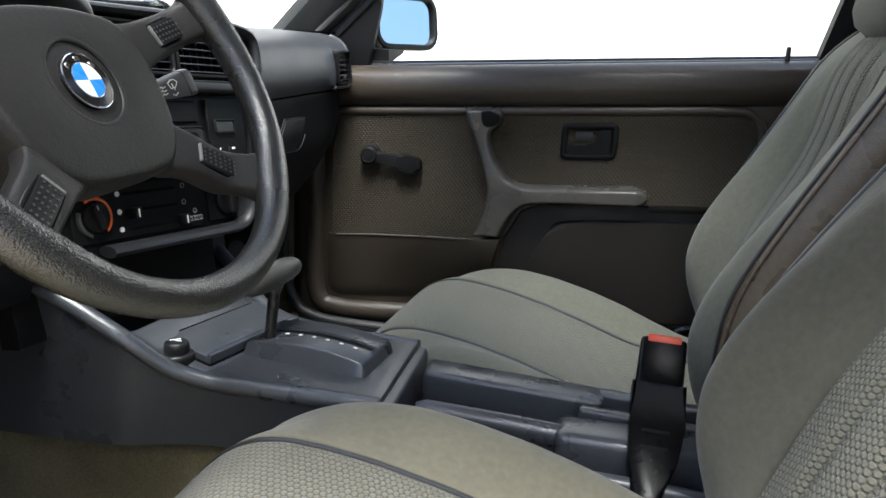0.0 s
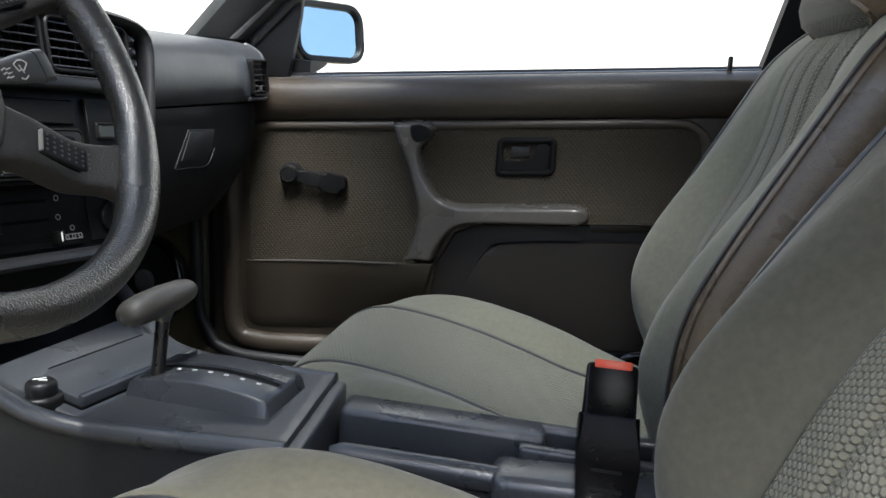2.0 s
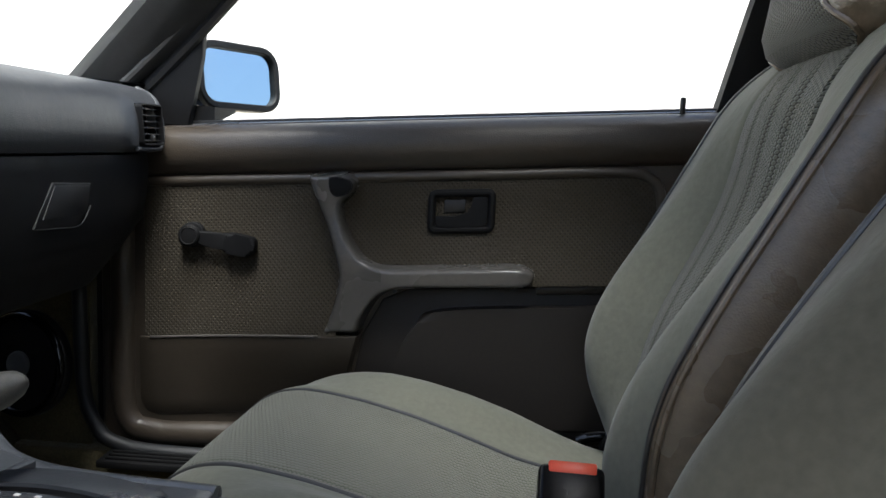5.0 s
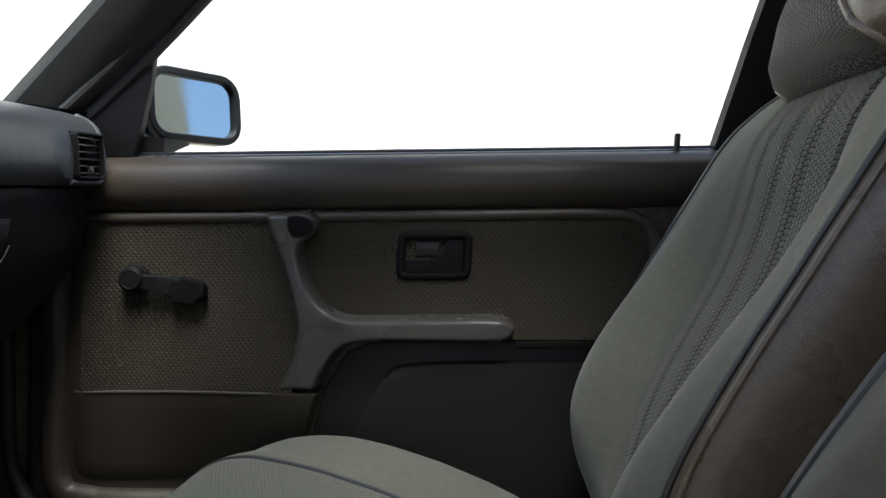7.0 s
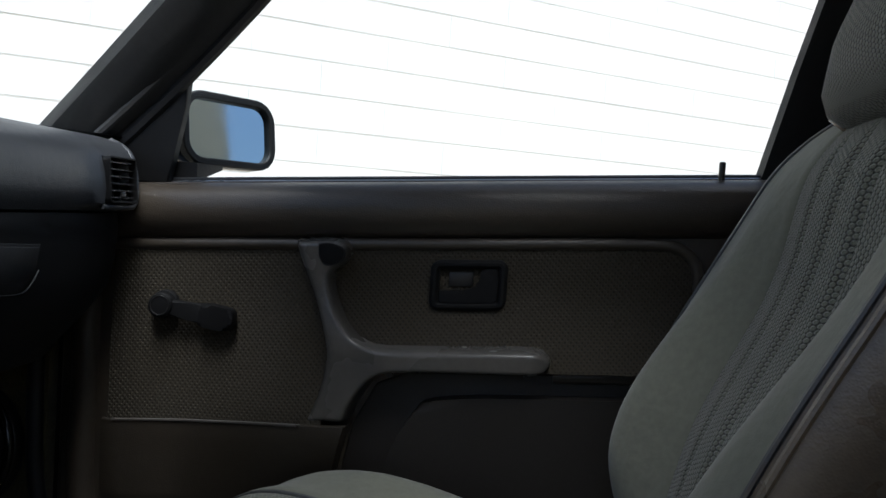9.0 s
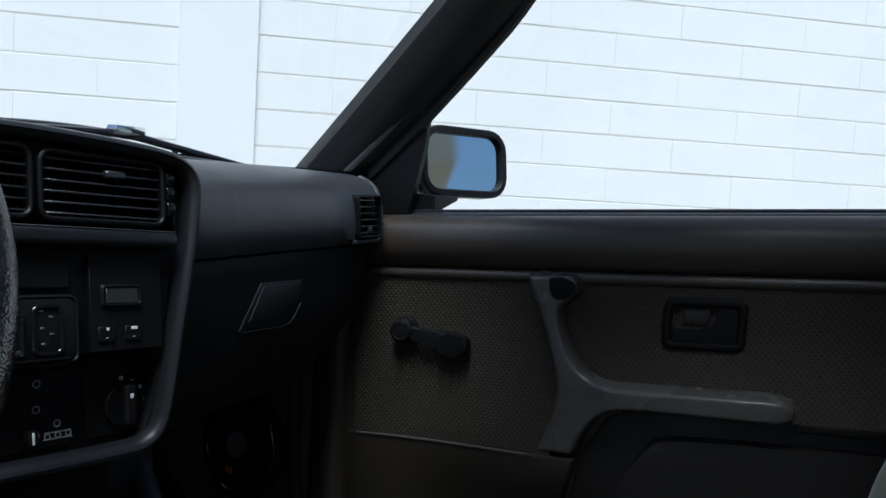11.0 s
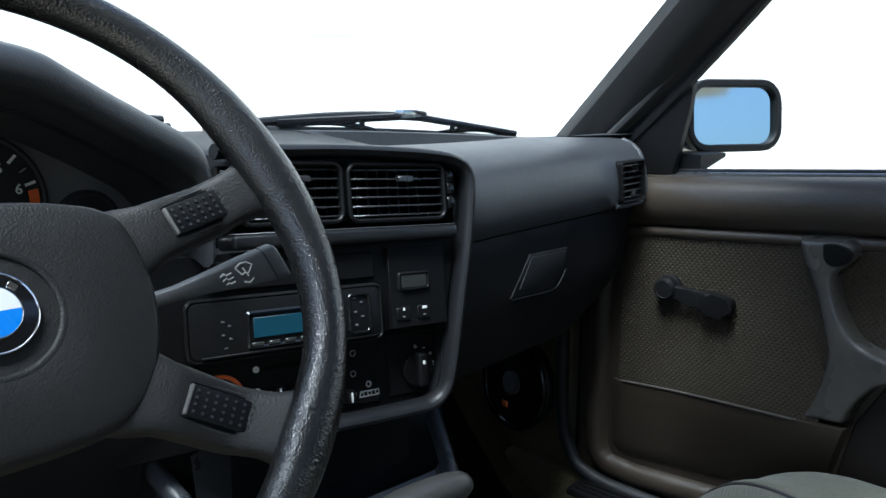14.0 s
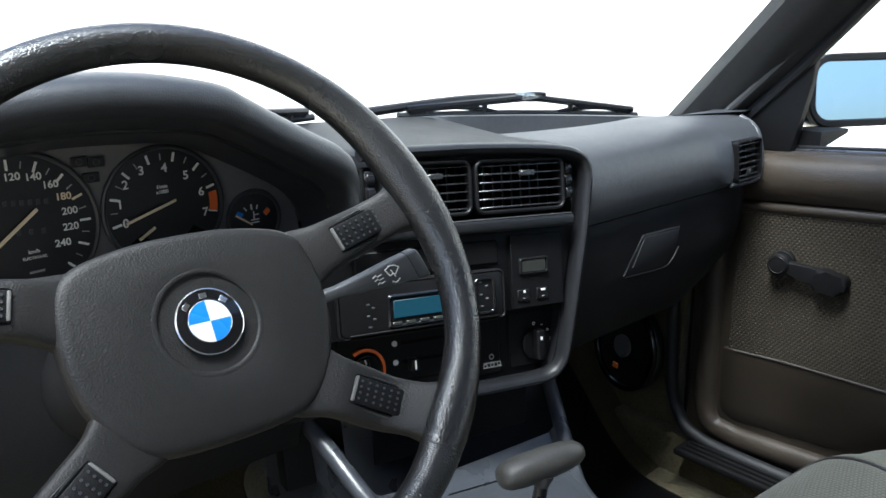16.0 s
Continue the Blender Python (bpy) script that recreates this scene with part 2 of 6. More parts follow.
def grid(rows, close_u=False, close_v=False, uv=False, thick=0.0):
    """A sheet of faces over rows of points; uv lays UV in metres along it; thick gives it a second side."""
    bm = bmesh.new()
    vs = [[bm.verts.new(p) for p in row] for row in rows]
    nu, nv = len(rows), len(rows[0])
    layer = bm.loops.layers.uv.new("UVMap") if uv else None
    if uv:
        U = [[0.0] * nv for _ in range(nu)]
        V = [[0.0] * nv for _ in range(nu)]
        for i in range(nu):
            mid = nv // 2
            for j in range(1, nv):
                U[i][j] = U[i][j - 1] + (Vector(rows[i][j]) - Vector(rows[i][j - 1])).length
            c = U[i][mid]
            U[i] = [u - c for u in U[i]]
            for j in range(nv):
                V[i][j] = V[i - 1][j] + (Vector(rows[i][mid]) - Vector(rows[i - 1][mid])).length if i else 0.0
    for i in range(nu if close_u else nu - 1):
        for j in range(nv if close_v else nv - 1):
            ids = ((i, j), (i, (j + 1) % nv), ((i + 1) % nu, (j + 1) % nv), ((i + 1) % nu, j))
            try:
                f = bm.faces.new([vs[a][b] for a, b in ids])
            except ValueError:
                continue
            if uv:
                for lp, (a, b) in zip(f.loops, ids):
                    lp[layer].uv = (U[a][b], V[a][b])
    if thick:
        bmesh.ops.solidify(bm, geom=bm.faces[:], thickness=thick)
    return bm


def caps(bm):
    bmesh.ops.holes_fill(bm, edges=[e for e in bm.edges if e.is_boundary])
    return bm


def smooth_line(pts, n=8):
    """Catmull-Rom through the points."""
    p = [Vector(q) for q in pts]
    p = [2 * p[0] - p[1]] + p + [2 * p[-1] - p[-2]]
    out = []
    for i in range(1, len(p) - 2):
        for k in range(n):
            t = k / n
            a, b, c, d = p[i - 1:i + 3]
            out.append(0.5 * (2 * b + (c - a) * t + (2 * a - 5 * b + 4 * c - d) * t * t + (3 * b - a - 3 * c + d) * t ** 3))
    return out + [p[-2]]


def tube(pts, r, seg=8, closed=False, squash=1.0, up=(0, 0, 1)):
    """A round bar along a line; r may be one number or one for each point."""
    pts = [Vector(p) for p in pts]
    n = len(pts)
    rows = []
    prev = None
    for i, p in enumerate(pts):
        if closed:
            d = pts[(i + 1) % n] - pts[i - 1]
        else:
            d = pts[min(i + 1, n - 1)] - pts[max(i - 1, 0)]
        d.normalize()
        ref = prev if prev is not None else Vector(up)
        a = (ref - d * ref.dot(d))
        if a.length < 1e-5:
            a = d.orthogonal()
        a.normalize()
        prev = a
        b = d.cross(a)
        rad = r[i] if isinstance(r, (list, tuple)) else r
        rows.append([p + a * rad * squash * math.cos(2 * math.pi * k / seg) + b * rad * math.sin(2 * math.pi * k / seg) for k in range(seg)])
    bm = grid(rows, close_u=closed, close_v=True)
    return bm if closed else caps(bm)


def disc(r, depth, seg=32, m=None, bevel=0.0, r2=None):
    bm = bmesh.new()
    bmesh.ops.create_cone(bm, cap_ends=True, segments=seg, radius1=r, radius2=r if r2 is None else r2, depth=depth)
    if bevel:
        bmesh.ops.bevel(bm, geom=[e for e in bm.edges if len(e.link_faces) == 2 and e.calc_face_angle(0) > 0.6], offset=bevel, segments=3, profile=0.5, affect="EDGES")
    if m is not None:
        bm.transform(m)
    return bm


def ring(r, tube_r, m=None, seg=48, ts=10):
    rows = [[((r + tube_r * math.cos(b)) * math.cos(a), (r + tube_r * math.cos(b)) * math.sin(a), tube_r * math.sin(b)) for b in [2 * math.pi * k / ts for k in range(ts)]] for a in [2 * math.pi * k / seg for k in range(seg)]]
    bm = grid(rows, True, True)
    if m is not None:
        bm.transform(m)
    return bm


def prism(outline, depth, m=None, bevel=0.0, seg=2, dome=0.0):
    """A flat outline in (a, b) pushed out along c by depth, its front edge rounded."""
    bm = bmesh.new()
    lo = [bm.verts.new((a, b, 0)) for a, b in outline]
    hi = [bm.verts.new((a, b, depth)) for a, b in outline]
    n = len(outline)
    top = bm.faces.new(hi)
    bm.faces.new(lo[::-1])
    for i in range(n):
        bm.faces.new((lo[i], lo[(i + 1) % n], hi[(i + 1) % n], hi[i]))
    if bevel:
        bmesh.ops.bevel(bm, geom=[e for e in top.edges], offset=bevel, segments=seg, profile=0.5, affect="EDGES")
    if m is not None:
        bm.transform(m)
    return bm


def rrect(w, h, r, n=5, cx=0.0, cy=0.0):
    """A rectangle with round corners, as an outline."""
    out = []
    for sx, sy, a0 in ((1, 1, 0), (-1, 1, 90), (-1, -1, 180), (1, -1, 270)):
        for k in range(n + 1):
            a = radians(a0 + 90 * k / n)
            out.append((cx + sx * (w / 2 - r) + r * math.cos(a), cy + sy * (h / 2 - r) + r * math.sin(a)))
    return out


def frame_of(w, h, r, width, depth, m=None, bevel=0.002):
    """A picture-frame shape with round corners."""
    a, b = rrect(w, h, r), rrect(w - 2 * width, h - 2 * width, max(r - width, 0.002))
    rows = []
    for (x0, y0), (x1, y1) in zip(a, b):
        k = bevel / width
        rows.append([(x0, y0, 0), (x0, y0, depth - bevel), (x0 + (x1 - x0) * k, y0 + (y1 - y0) * k, depth), (x1 + (x0 - x1) * k, y1 + (y0 - y1) * k, depth), (x1, y1, depth - bevel), (x1, y1, 0)])
    bm = grid(rows, True, True)
    if m is not None:
        bm.transform(m)
    return bm


def axes(at, u, v, w):
    """A pose whose own x, y and z run along u, v and w."""
    u, v, w = (Vector(q).normalized() for q in (u, v, w))
    return Matrix(((u.x, v.x, w.x, at[0]), (u.y, v.y, w.y, at[1]), (u.z, v.z, w.z, at[2]), (0, 0, 0, 1)))


def text_mesh(body, size, m):
    cu = bpy.data.curves.new("writing", "FONT")
    cu.body, cu.size, cu.align_x, cu.align_y, cu.extrude = body, size, "CENTER", "CENTER", 0.0002
    cu.offset = 0.02 * size
    ob = new("writing", cu)
    bpy.context.view_layer.update()
    me = bpy.data.meshes.new_from_object(ob.evaluated_get(bpy.context.evaluated_depsgraph_get()))
    bm = bmesh.new()
    bm.from_mesh(me)
    bm.transform(m)
    bpy.data.objects.remove(ob)
    bpy.data.meshes.remove(me)
    bpy.data.curves.remove(cu)
    return bm


def at_y(pairs, z):
    """Linear reading of (z, x) pairs."""
    return float(np.interp(z, [p[0] for p in pairs], [p[1] for p in pairs]))


def step(a, b, t):
    t = min(max((t - a) / (b - a), 0), 1)
    return t * t * (3 - 2 * t)


def join(*bms):
    out = bmesh.new()
    for b in bms:
        me = bpy.data.meshes.new("tmp")
        b.to_mesh(me)
        b.free()
        out.from_mesh(me)
        bpy.data.meshes.remove(me)
    return out


def uv_flat(bm, i=0, j=1):
    layer = bm.loops.layers.uv.verify()
    for f in bm.faces:
        for lp in f.loops:
            lp[layer].uv = (lp.vert.co[i], lp.vert.co[j])
    return bm


# ---- outside: ground, block wall, far building ----
ground_bm = bmesh.new()
bmesh.ops.create_grid(ground_bm, x_segments=8, y_segments=8, size=400)
solo("ground", ground_bm, ASPHALT, (0, 0, 0), "grey asphalt yard round the parked car", "ground", "structure")

WALL_DIR = radians(31.75)
WX, WY = -2.651, 3.865                      # the pilaster's middle on the wall's face
WM = axes((WX, WY, 0), (math.cos(WALL_DIR), math.sin(WALL_DIR), 0), (0, 0, 1), (math.sin(WALL_DIR), -math.cos(WALL_DIR), 0))
COURSE, BLOCK, SHIFT = 0.194, 0.8, 0.1
block_wall = thing("block_wall", (WX, WY, 0), "white painted concrete block wall with a flat pilaster", "wall", kind="structure")
part("mortar_bed", span(-9, 11, 0, 4.4, -0.25, -0.0012, 0, 1, WM), MORTAR, block_wall)
part("pilaster", span(-0.2, 0.2, 0, 4.4, -0.05, 0.03, 0.006, 2, WM), WHITEBLOCK, block_wall, smooth=False)

# ---- car shell ----
CARY = 0.80                               # the car's middle line


def mirror_y(bm):
    bmesh.ops.scale(bm, verts=bm.verts, vec=(1, -1, 1))
    bmesh.ops.translate(bm, verts=bm.verts, vec=(0, 2 * CARY, 0))
    return bm


shell = thing("car_body", (0.2, CARY, 0.2), "dark car body shell with roof, sills and pillars", "car body", kind="structure")
def roof_z(x, s):
    return float(np.interp(x, [-0.28, 0.0, 0.5, 1.0, 1.5], [1.33, 1.365, 1.375, 1.36, 1.3])) - 0.05 * s * s


HX0, HX1, HS0, HS1 = 0.04, 0.22, -0.15, 0.55            # an unseen roof opening, added to let light into the cabin
roof_parts = []
for x0, x1, s0, s1 in ((-0.28, HX0, -1, 1), (HX1, 1.5, -1, 1), (HX0, HX1, -1, HS0), (HX0, HX1, HS1, 1)):
    roof_parts.append(grid([[(x, CARY + 0.54 * s_, roof_z(x, s_)) for s_ in np.linspace(s0, s1, 9)] for x in np.linspace(x0, x1, 8)], thick=0.03))
part("roof", join(*roof_parts), HEADLINER, shell, "light cloth headliner round an unseen opening added for light")
for x0, x1, s0, s1 in ((-0.3, HX0, -1, 1), (HX1, 1.56, -1, 1), (HX0, HX1, -1, HS0), (HX0, HX1, HS1, 1)):
    part("roof_skin", grid([[(x, CARY + 0.58 * s_, roof_z(x, s_) + 0.045 - 0.02 * s_ ** 4) for s_ in np.linspace(s0, s1, 11)] for x in np.linspace(x0, x1, 7)], thick=0.004), PAINT, shell)
for x, y in ((-1.4, 0.14), (-1.4, 1.46), (1.15, 0.06), (1.15, 1.54)):
    q = Matrix.Translation((x, y, 0.3)) @ pose(0, 0, 0, 90, 0, 0)
    w_ = part("wheel", disc(0.19, 0.12, 32, q, 0.01), BRUSHED, shell)
    part("tyre", ring(0.235, 0.065, q @ Matrix.Diagonal((1, 1, 1.25, 1)), 40, 12), RUBBER, w_)
part("rear_bulkhead", span(1.5, 1.54, 0.14, 1.46, 0.25, 0.93, 0.004), HEADLINER, shell)
part("rear_shelf", span(1.2, 1.5, 0.16, 1.44, 0.88, 0.91, 0.004), PILLAR, shell)
part("floor_pan", span(-1.2, 1.5, 0.12, 1.5, 0.2, 0.27, 0.004), CARPET, shell, "olive carpet")
part("toe_board", grid([[(x, y, z) for y in (0.14, 0.5, 0.8, 1.2, 1.5)] for x, z in ((-0.5, 0.262), (-0.61, 0.268), (-0.67, 0.296), (-0.715, 0.336), (-0.78, 0.41), (-0.92, 0.57), (-1.08, 0.77))], thick=0.01), CARPET, shell, "olive carpet")
part("firewall", span(-1.12, -1.08, 0.14, 1.5, 0.3, 0.83, 0.004), BLACK, shell)
part("tunnel", span(-1.1, 1.2, 0.71, 0.875, 0.25, 0.468, 0.03, 4), CARPET, shell, "olive carpet over the tunnel")
for side in (0, 1):
    a_trim = grid([[p + Vector(o) for o in ((-0.012, 0.015, 0.004), (-0.004, -0.012, 0.002), (0.025, -0.03, 0.0), (0.06, -0.028, -0.004), (0.09, -0.012, -0.008), (0.108, 0.03, -0.01))] for p in smooth_line(((-0.665, 1.458, 0.885), (-0.498, 1.425, 1.05), (-0.347, 1.388, 1.2), (-0.24, 1.35, 1.32)), 6)], thick=0.006)
    a_seal = tube(smooth_line(((-0.55, 1.452, 0.878), (-0.441, 1.448, 0.985), (-0.309, 1.429, 1.12), (-0.196, 1.398, 1.242), (0.0, 1.37, 1.31), (0.3, 1.37, 1.32)), 6), 0.009, 8)
    a_strip = tube(smooth_line(((-0.575, 1.43, 0.885), (-0.455, 1.428, 1.0), (-0.325, 1.405, 1.14), (-0.215, 1.375, 1.26)), 6), 0.006, 8)
    b_post = grid([[Vector(p) + Vector(o) for o in ((0, 0.03, 0), (0.0, 0.0, 0), (0.03, -0.02, 0), (0.12, -0.02, 0), (0.13, 0.03, 0))] for p in ((0.33, 1.47, 0.35), (0.335, 1.47, 0.7), (0.338, 1.46, 0.91), (0.365, 1.43, 1.05), (0.395, 1.39, 1.2), (0.42, 1.35, 1.33))], thick=0.006)
    rear_wall = span(0.45, 1.52, 1.44, 1.48, 0.25, 0.92, 0.004)
    rear_post = span(1.25, 1.52, 1.36, 1.44, 0.92, 1.34, 0.004)
    rail = tube(smooth_line(((-0.26, 1.36, 1.3), (0.0, 1.35, 1.335), (0.5, 1.345, 1.345), (1.0, 1.345, 1.33), (1.5, 1.34, 1.28)), 5), 0.035, 10)
    sill = span(-1.1, 0.5, 1.42, 1.54, 0.2, 0.345, 0.01, 3)
    kick = span(-1.1, -0.605, 1.448, 1.49, 0.25, 0.87, 0.004)
    jamb = span(-0.66, -0.56, 1.47, 1.52, 0.25, 0.9, 0.004)
    for n, b, m_, l in (("pillar_trim", a_trim, PILLAR, "dark grey vinyl front pillar trim"), ("pillar_seal", a_seal, RUBBER, ""), ("pillar_strip", a_strip, PILLAR, ""), ("door_post", b_post, MATTE, "black door post"), ("rear_side", rear_wall, DOORVINYL, ""), ("rear_post", rear_post, HEADLINER, ""), ("roof_rail", rail, PILLAR, ""), ("sill", sill, CARPET, ""), ("outer_sill", span(-1.1, 0.5, 1.542, 1.56, 0.19, 0.36, 0.006, 3), PAINT, ""), ("door_jamb", jamb, BLACK, ""), ("kick_panel", kick, CARPET, "olive carpeted kick panel")):
        part(n, mirror_y(b) if side == 0 else b, m_, shell, l)

# scuff plate: ribbed black strip along the passenger sill
scuff = thing("scuff_plate", (-0.1, 1.43, 0.345), "black ribbed plastic sill scuff plate", "trim", kind="structure")
part("plate", span(-0.56, 0.4, 1.37, 1.47, 0.34, 0.352, 0.003), MATTE, scuff)
for k in range(7):
    part("rib", span(-0.55, 0.39, 1.378 + 0.0125 * k, 1.384 + 0.0125 * k, 0.35, 0.356, 0.0015, 1), MATTE, scuff)

# door seal round the opening
seal = solo("door_seal", tube(smooth_line(((-0.612, 1.425, 0.86), (-0.61, 1.425, 0.6), (-0.605, 1.425, 0.45), (-0.585, 1.422, 0.39), (-0.55, 1.42, 0.362), (-0.45, 1.42, 0.352), (-0.1, 1.42, 0.355)), 8), 0.011, 10), RUBBER, (-0.6, 1.425, 0.36), "grey rubber door seal round the opening", "seal", "structure")

# glass
WS_BASE = [(0.18, -0.56), (0.34, -0.64), (0.46, -0.7), (0.58, -0.755), (0.8, -0.81), (1.02, -0.755), (1.14, -0.7), (1.26, -0.64), (1.42, -0.565)]


def ws_x(y):
    return float(np.interp(y, [p[0] for p in WS_BASE], [p[1] for p in WS_BASE]))


rows = []
for k in np.linspace(0, 1, 8):
    rows.append([((ws_x(y) - 0.03) * (1 - k) + (-0.27 - 0.05 * (1 - ((y - CARY) / 0.6) ** 2)) * k, CARY + (y - CARY) * (1.03 - 0.13 * k), 0.885 + 0.43 * k) for y in np.linspace(0.16, 1.44, 17)])
windscreen = solo("windscreen", grid(rows), GLASS, (-0.6, CARY, 0.9), "clear curved windscreen glass", "window", "structure")
windscreen.visible_shadow = False
side_glass = solo("window_1", grid([[(-0.445, 1.478, 0.86), (0.345, 1.478, 0.9)], [(-0.445, 1.457, 0.985), (0.36, 1.45, 1.01)], [(-0.325, 1.432, 1.125), (0.375, 1.425, 1.14)], [(-0.17, 1.4, 1.3), (0.4, 1.385, 1.32)]]), GLASS, (0, 1.48, 0.87), "clear side window glass wound up", "window", "structure")
side_glass.visible_shadow = False

# cowl and bonnet, below the windscreen
part("cowl", grid([[(ws_x(y) - d, CARY + (y - CARY) * 1.04, z) for y in np.linspace(0.14, 1.46, 15)] for d, z in ((0.02, 0.872), (0.12, 0.85), (0.3, 0.84))], thick=0.01), BLACK, shell, "black plastic cowl")
part("bonnet", grid([[(x, CARY + s * w, z - 0.05 * s * s) for s in np.linspace(-1, 1, 11)] for x, w, z in ((-1.0, 0.68, 0.83), (-1.4, 0.66, 0.79), (-1.9, 0.6, 0.71), (-2.1, 0.58, 0.62), (-2.12, 0.57, 0.3))], thick=0.01), PAINT, shell, "dark glossy bonnet")

# ---- passenger door ----
DM = Matrix(((1, 0, 0, 0), (0, 0, -1, 1.44), (0.066, 1, 0, 0.0066), (0, 0, 0, 1)))


def D(a, b, c):
    return DM @ Vector((a, b, c))


door = thing("door_1", (0.0, 1.47, 0.38), "closed passenger door with brown vinyl and olive cloth lining", "car door", kind="structure")
part("panel", span(-0.585, 0.6, 0.37, 0.83, -0.05, 0.0, 0.01, 3, DM), DOORVINYL, door)
part("outer_skin", span(-0.6, 0.62, 0.3, 0.87, -0.12, -0.055, 0.01, 3, DM), PAINT, door)
capc = ((0.806, -0.01), (0.809, 0.004), (0.817, 0.014), (0.832, 0.021), (0.848, 0.023), (0.863, 0.019), (0.875, 0.01), (0.882, -0.006), (0.884, -0.022), (0.882, -0.034))
part("door_cap", caps(grid([[D(a, b, c * w) for b, c in capc] for a, w in ((-0.535, 0.6), (-0.52, 0.9), (-0.48, 1), (-0.2, 1), (0.1, 1), (0.3, 1.02), (0.42, 1.1), (0.58, 1.1))])), DOORVINYL, door, "dark brown padded vinyl door cap")
part("belt_seal", tube([D(a, 0.887, -0.03) for a in np.linspace(-0.47, 0.34, 12)], 0.004, 6), RUBBER, door)
# bright strip added to draw the reflection along the cap's rolled top
part("bright_satin", tube([D(a, 0.884, -0.024) for a in np.linspace(-0.45, 0.34, 12)], 0.0025, 6), BRUSHED, door, "thin satin strip for the highlight along the door cap")
part("lining_ridge", tube(smooth_line([D(*q) for q in ((-0.515, 0.8, 0.003), (-0.3, 0.8, 0.003), (0.0, 0.8, 0.003), (0.2, 0.8, 0.003), (0.245, 0.79, 0.003), (0.262, 0.765, 0.003), (0.268, 0.7, 0.003), (0.268, 0.63, 0.003))], 8), 0.0085, 10), DOORVINYL, door)


def bulge(a, b):
    """How far the lining stands out from the door: it swells towards the foot of the armrest."""
    return 0.006 + 0.036 * step(-0.48, -0.23, a) * step(0.75, 0.566, b)


cloth = grid([[(a, b, bulge(a, b)) for b in np.arange(0.556, 0.7975, 0.008)] for a in np.arange(-0.51, 0.2645, 0.0085)])
bmesh.ops.delete(cloth, geom=[f for f in cloth.faces if (f.calc_center_median().x > -0.2 and f.calc_center_median().y < 0.634) or f.calc_center_median().x - 0.225 + f.calc_center_median().y - 0.76 > 0.045], context="FACES")
uv_flat(cloth)
cloth.transform(DM)
part("cloth_insert", cloth, DOORCLOTH, door, "olive woven cloth insert")
part("front_border", tube(smooth_line([D(*q) for q in ((-0.548, 0.805, -0.004), (-0.548, 0.62, -0.004), (-0.548, 0.47, -0.004), (-0.535, 0.42, -0.004), (-0.5, 0.405, -0.004), (-0.4, 0.4, -0.004), (0.1, 0.4, -0.004), (0.55, 0.4, -0.004))], 8), 0.02, 12), DOORVINYL, door, "brown vinyl rolled door edge")
pad_rows = []
for f in (*np.linspace(0, 1, 22), 1.008, 1.012):
    row = []
    for b, d in ((0.5655, -0.012), (0.567, -0.003), (0.5655, -0.0004), (0.563, 0.0), (0.54, 0.0), (0.5, -0.002), (0.465, -0.004), (0.448, -0.006), (0.438, -0.011), (0.434, -0.02)):
        a_l = -0.518 + 0.016 * step(0.46, 0.434, b)
        a = a_l + (-0.173 - 0.25 * (0.567 - b) - a_l) * f
        c = 0.008 + 0.036 * step(-0.48, -0.2, a) * step(0.42, 0.56, b) + 0.004 + d - (0.03 if f > 1.009 else 0.004 if f > 1 or f == 0 else 0)
        row.append(D(a, b - 0.007 * step(-0.25, -0.52, a), c))
    pad_rows.append(row)
part("front_pad", grid(pad_rows), DOORPAD, door, "smooth brown vinyl lower pad")
# lighter thread that paints the highlight along the pad's top lip
part("pad_glint", tube([D(a, 0.567 - 0.007 * step(-0.25, -0.52, a), 0.0125 + 0.036 * step(-0.48, -0.2, a)) for a in np.linspace(-0.5, -0.23, 20)], 0.0018, 6), ARMREST, door)
part("lower_board", prism([(-0.2, 0.405), (0.55, 0.405), (0.55, 0.63), (-0.1, 0.63), (-0.14, 0.615), (-0.17, 0.56)], 0.004, DM, 0.003, 3), DOORLOW_SHADED, door, "dark lower vinyl board, deepened for shade")
part("map_pocket", prism(smooth_line([(-0.14, 0.41, 0), (-0.125, 0.5, 0), (-0.09, 0.575, 0), (-0.04, 0.6, 0), (0.2, 0.602, 0), (0.5, 0.602, 0)], 5) and [(p.x, p.y) for p in smooth_line([(-0.14, 0.41, 0), (-0.125, 0.5, 0), (-0.09, 0.575, 0), (-0.04, 0.6, 0), (0.2, 0.602, 0), (0.5, 0.602, 0)], 5)] + [(0.5, 0.41)], 0.028, DM, 0.008, 3), DOORLOW_SHADED, door, "dark moulded map pocket, deepened for shade")
part("rear_strip", tube([D(a, 0.628, 0.006) for a in (0.09, 0.2, 0.3, 0.4)], 0.009, 10), DOORVINYL, door)


ARM_LINE = [(-0.257, 0.804), (-0.252, 0.808), (-0.235, 0.808), (-0.206, 0.809), (-0.19, 0.806), (-0.181, 0.796), (-0.183, 0.782), (-0.192, 0.77), (-0.202, 0.76), (-0.201, 0.743), (-0.193, 0.721), (-0.182, 0.702), (-0.168, 0.685), (-0.149, 0.674), (-0.126, 0.67), (-0.072, 0.67), (-0.001, 0.67), (0.06, 0.67), (0.08, 0.664), (0.088, 0.652), (0.083, 0.638), (0.066, 0.632), (0.002, 0.632), (-0.07, 0.633), (-0.117, 0.632), (-0.139, 0.624), (-0.154, 0.608), (-0.167, 0.585), (-0.175, 0.567), (-0.202, 0.567), (-0.229, 0.567), (-0.221, 0.59), (-0.212, 0.617), (-0.207, 0.645), (-0.207, 0.663), (-0.215, 0.692), (-0.226, 0.725), (-0.24, 0.758), (-0.25, 0.783)]


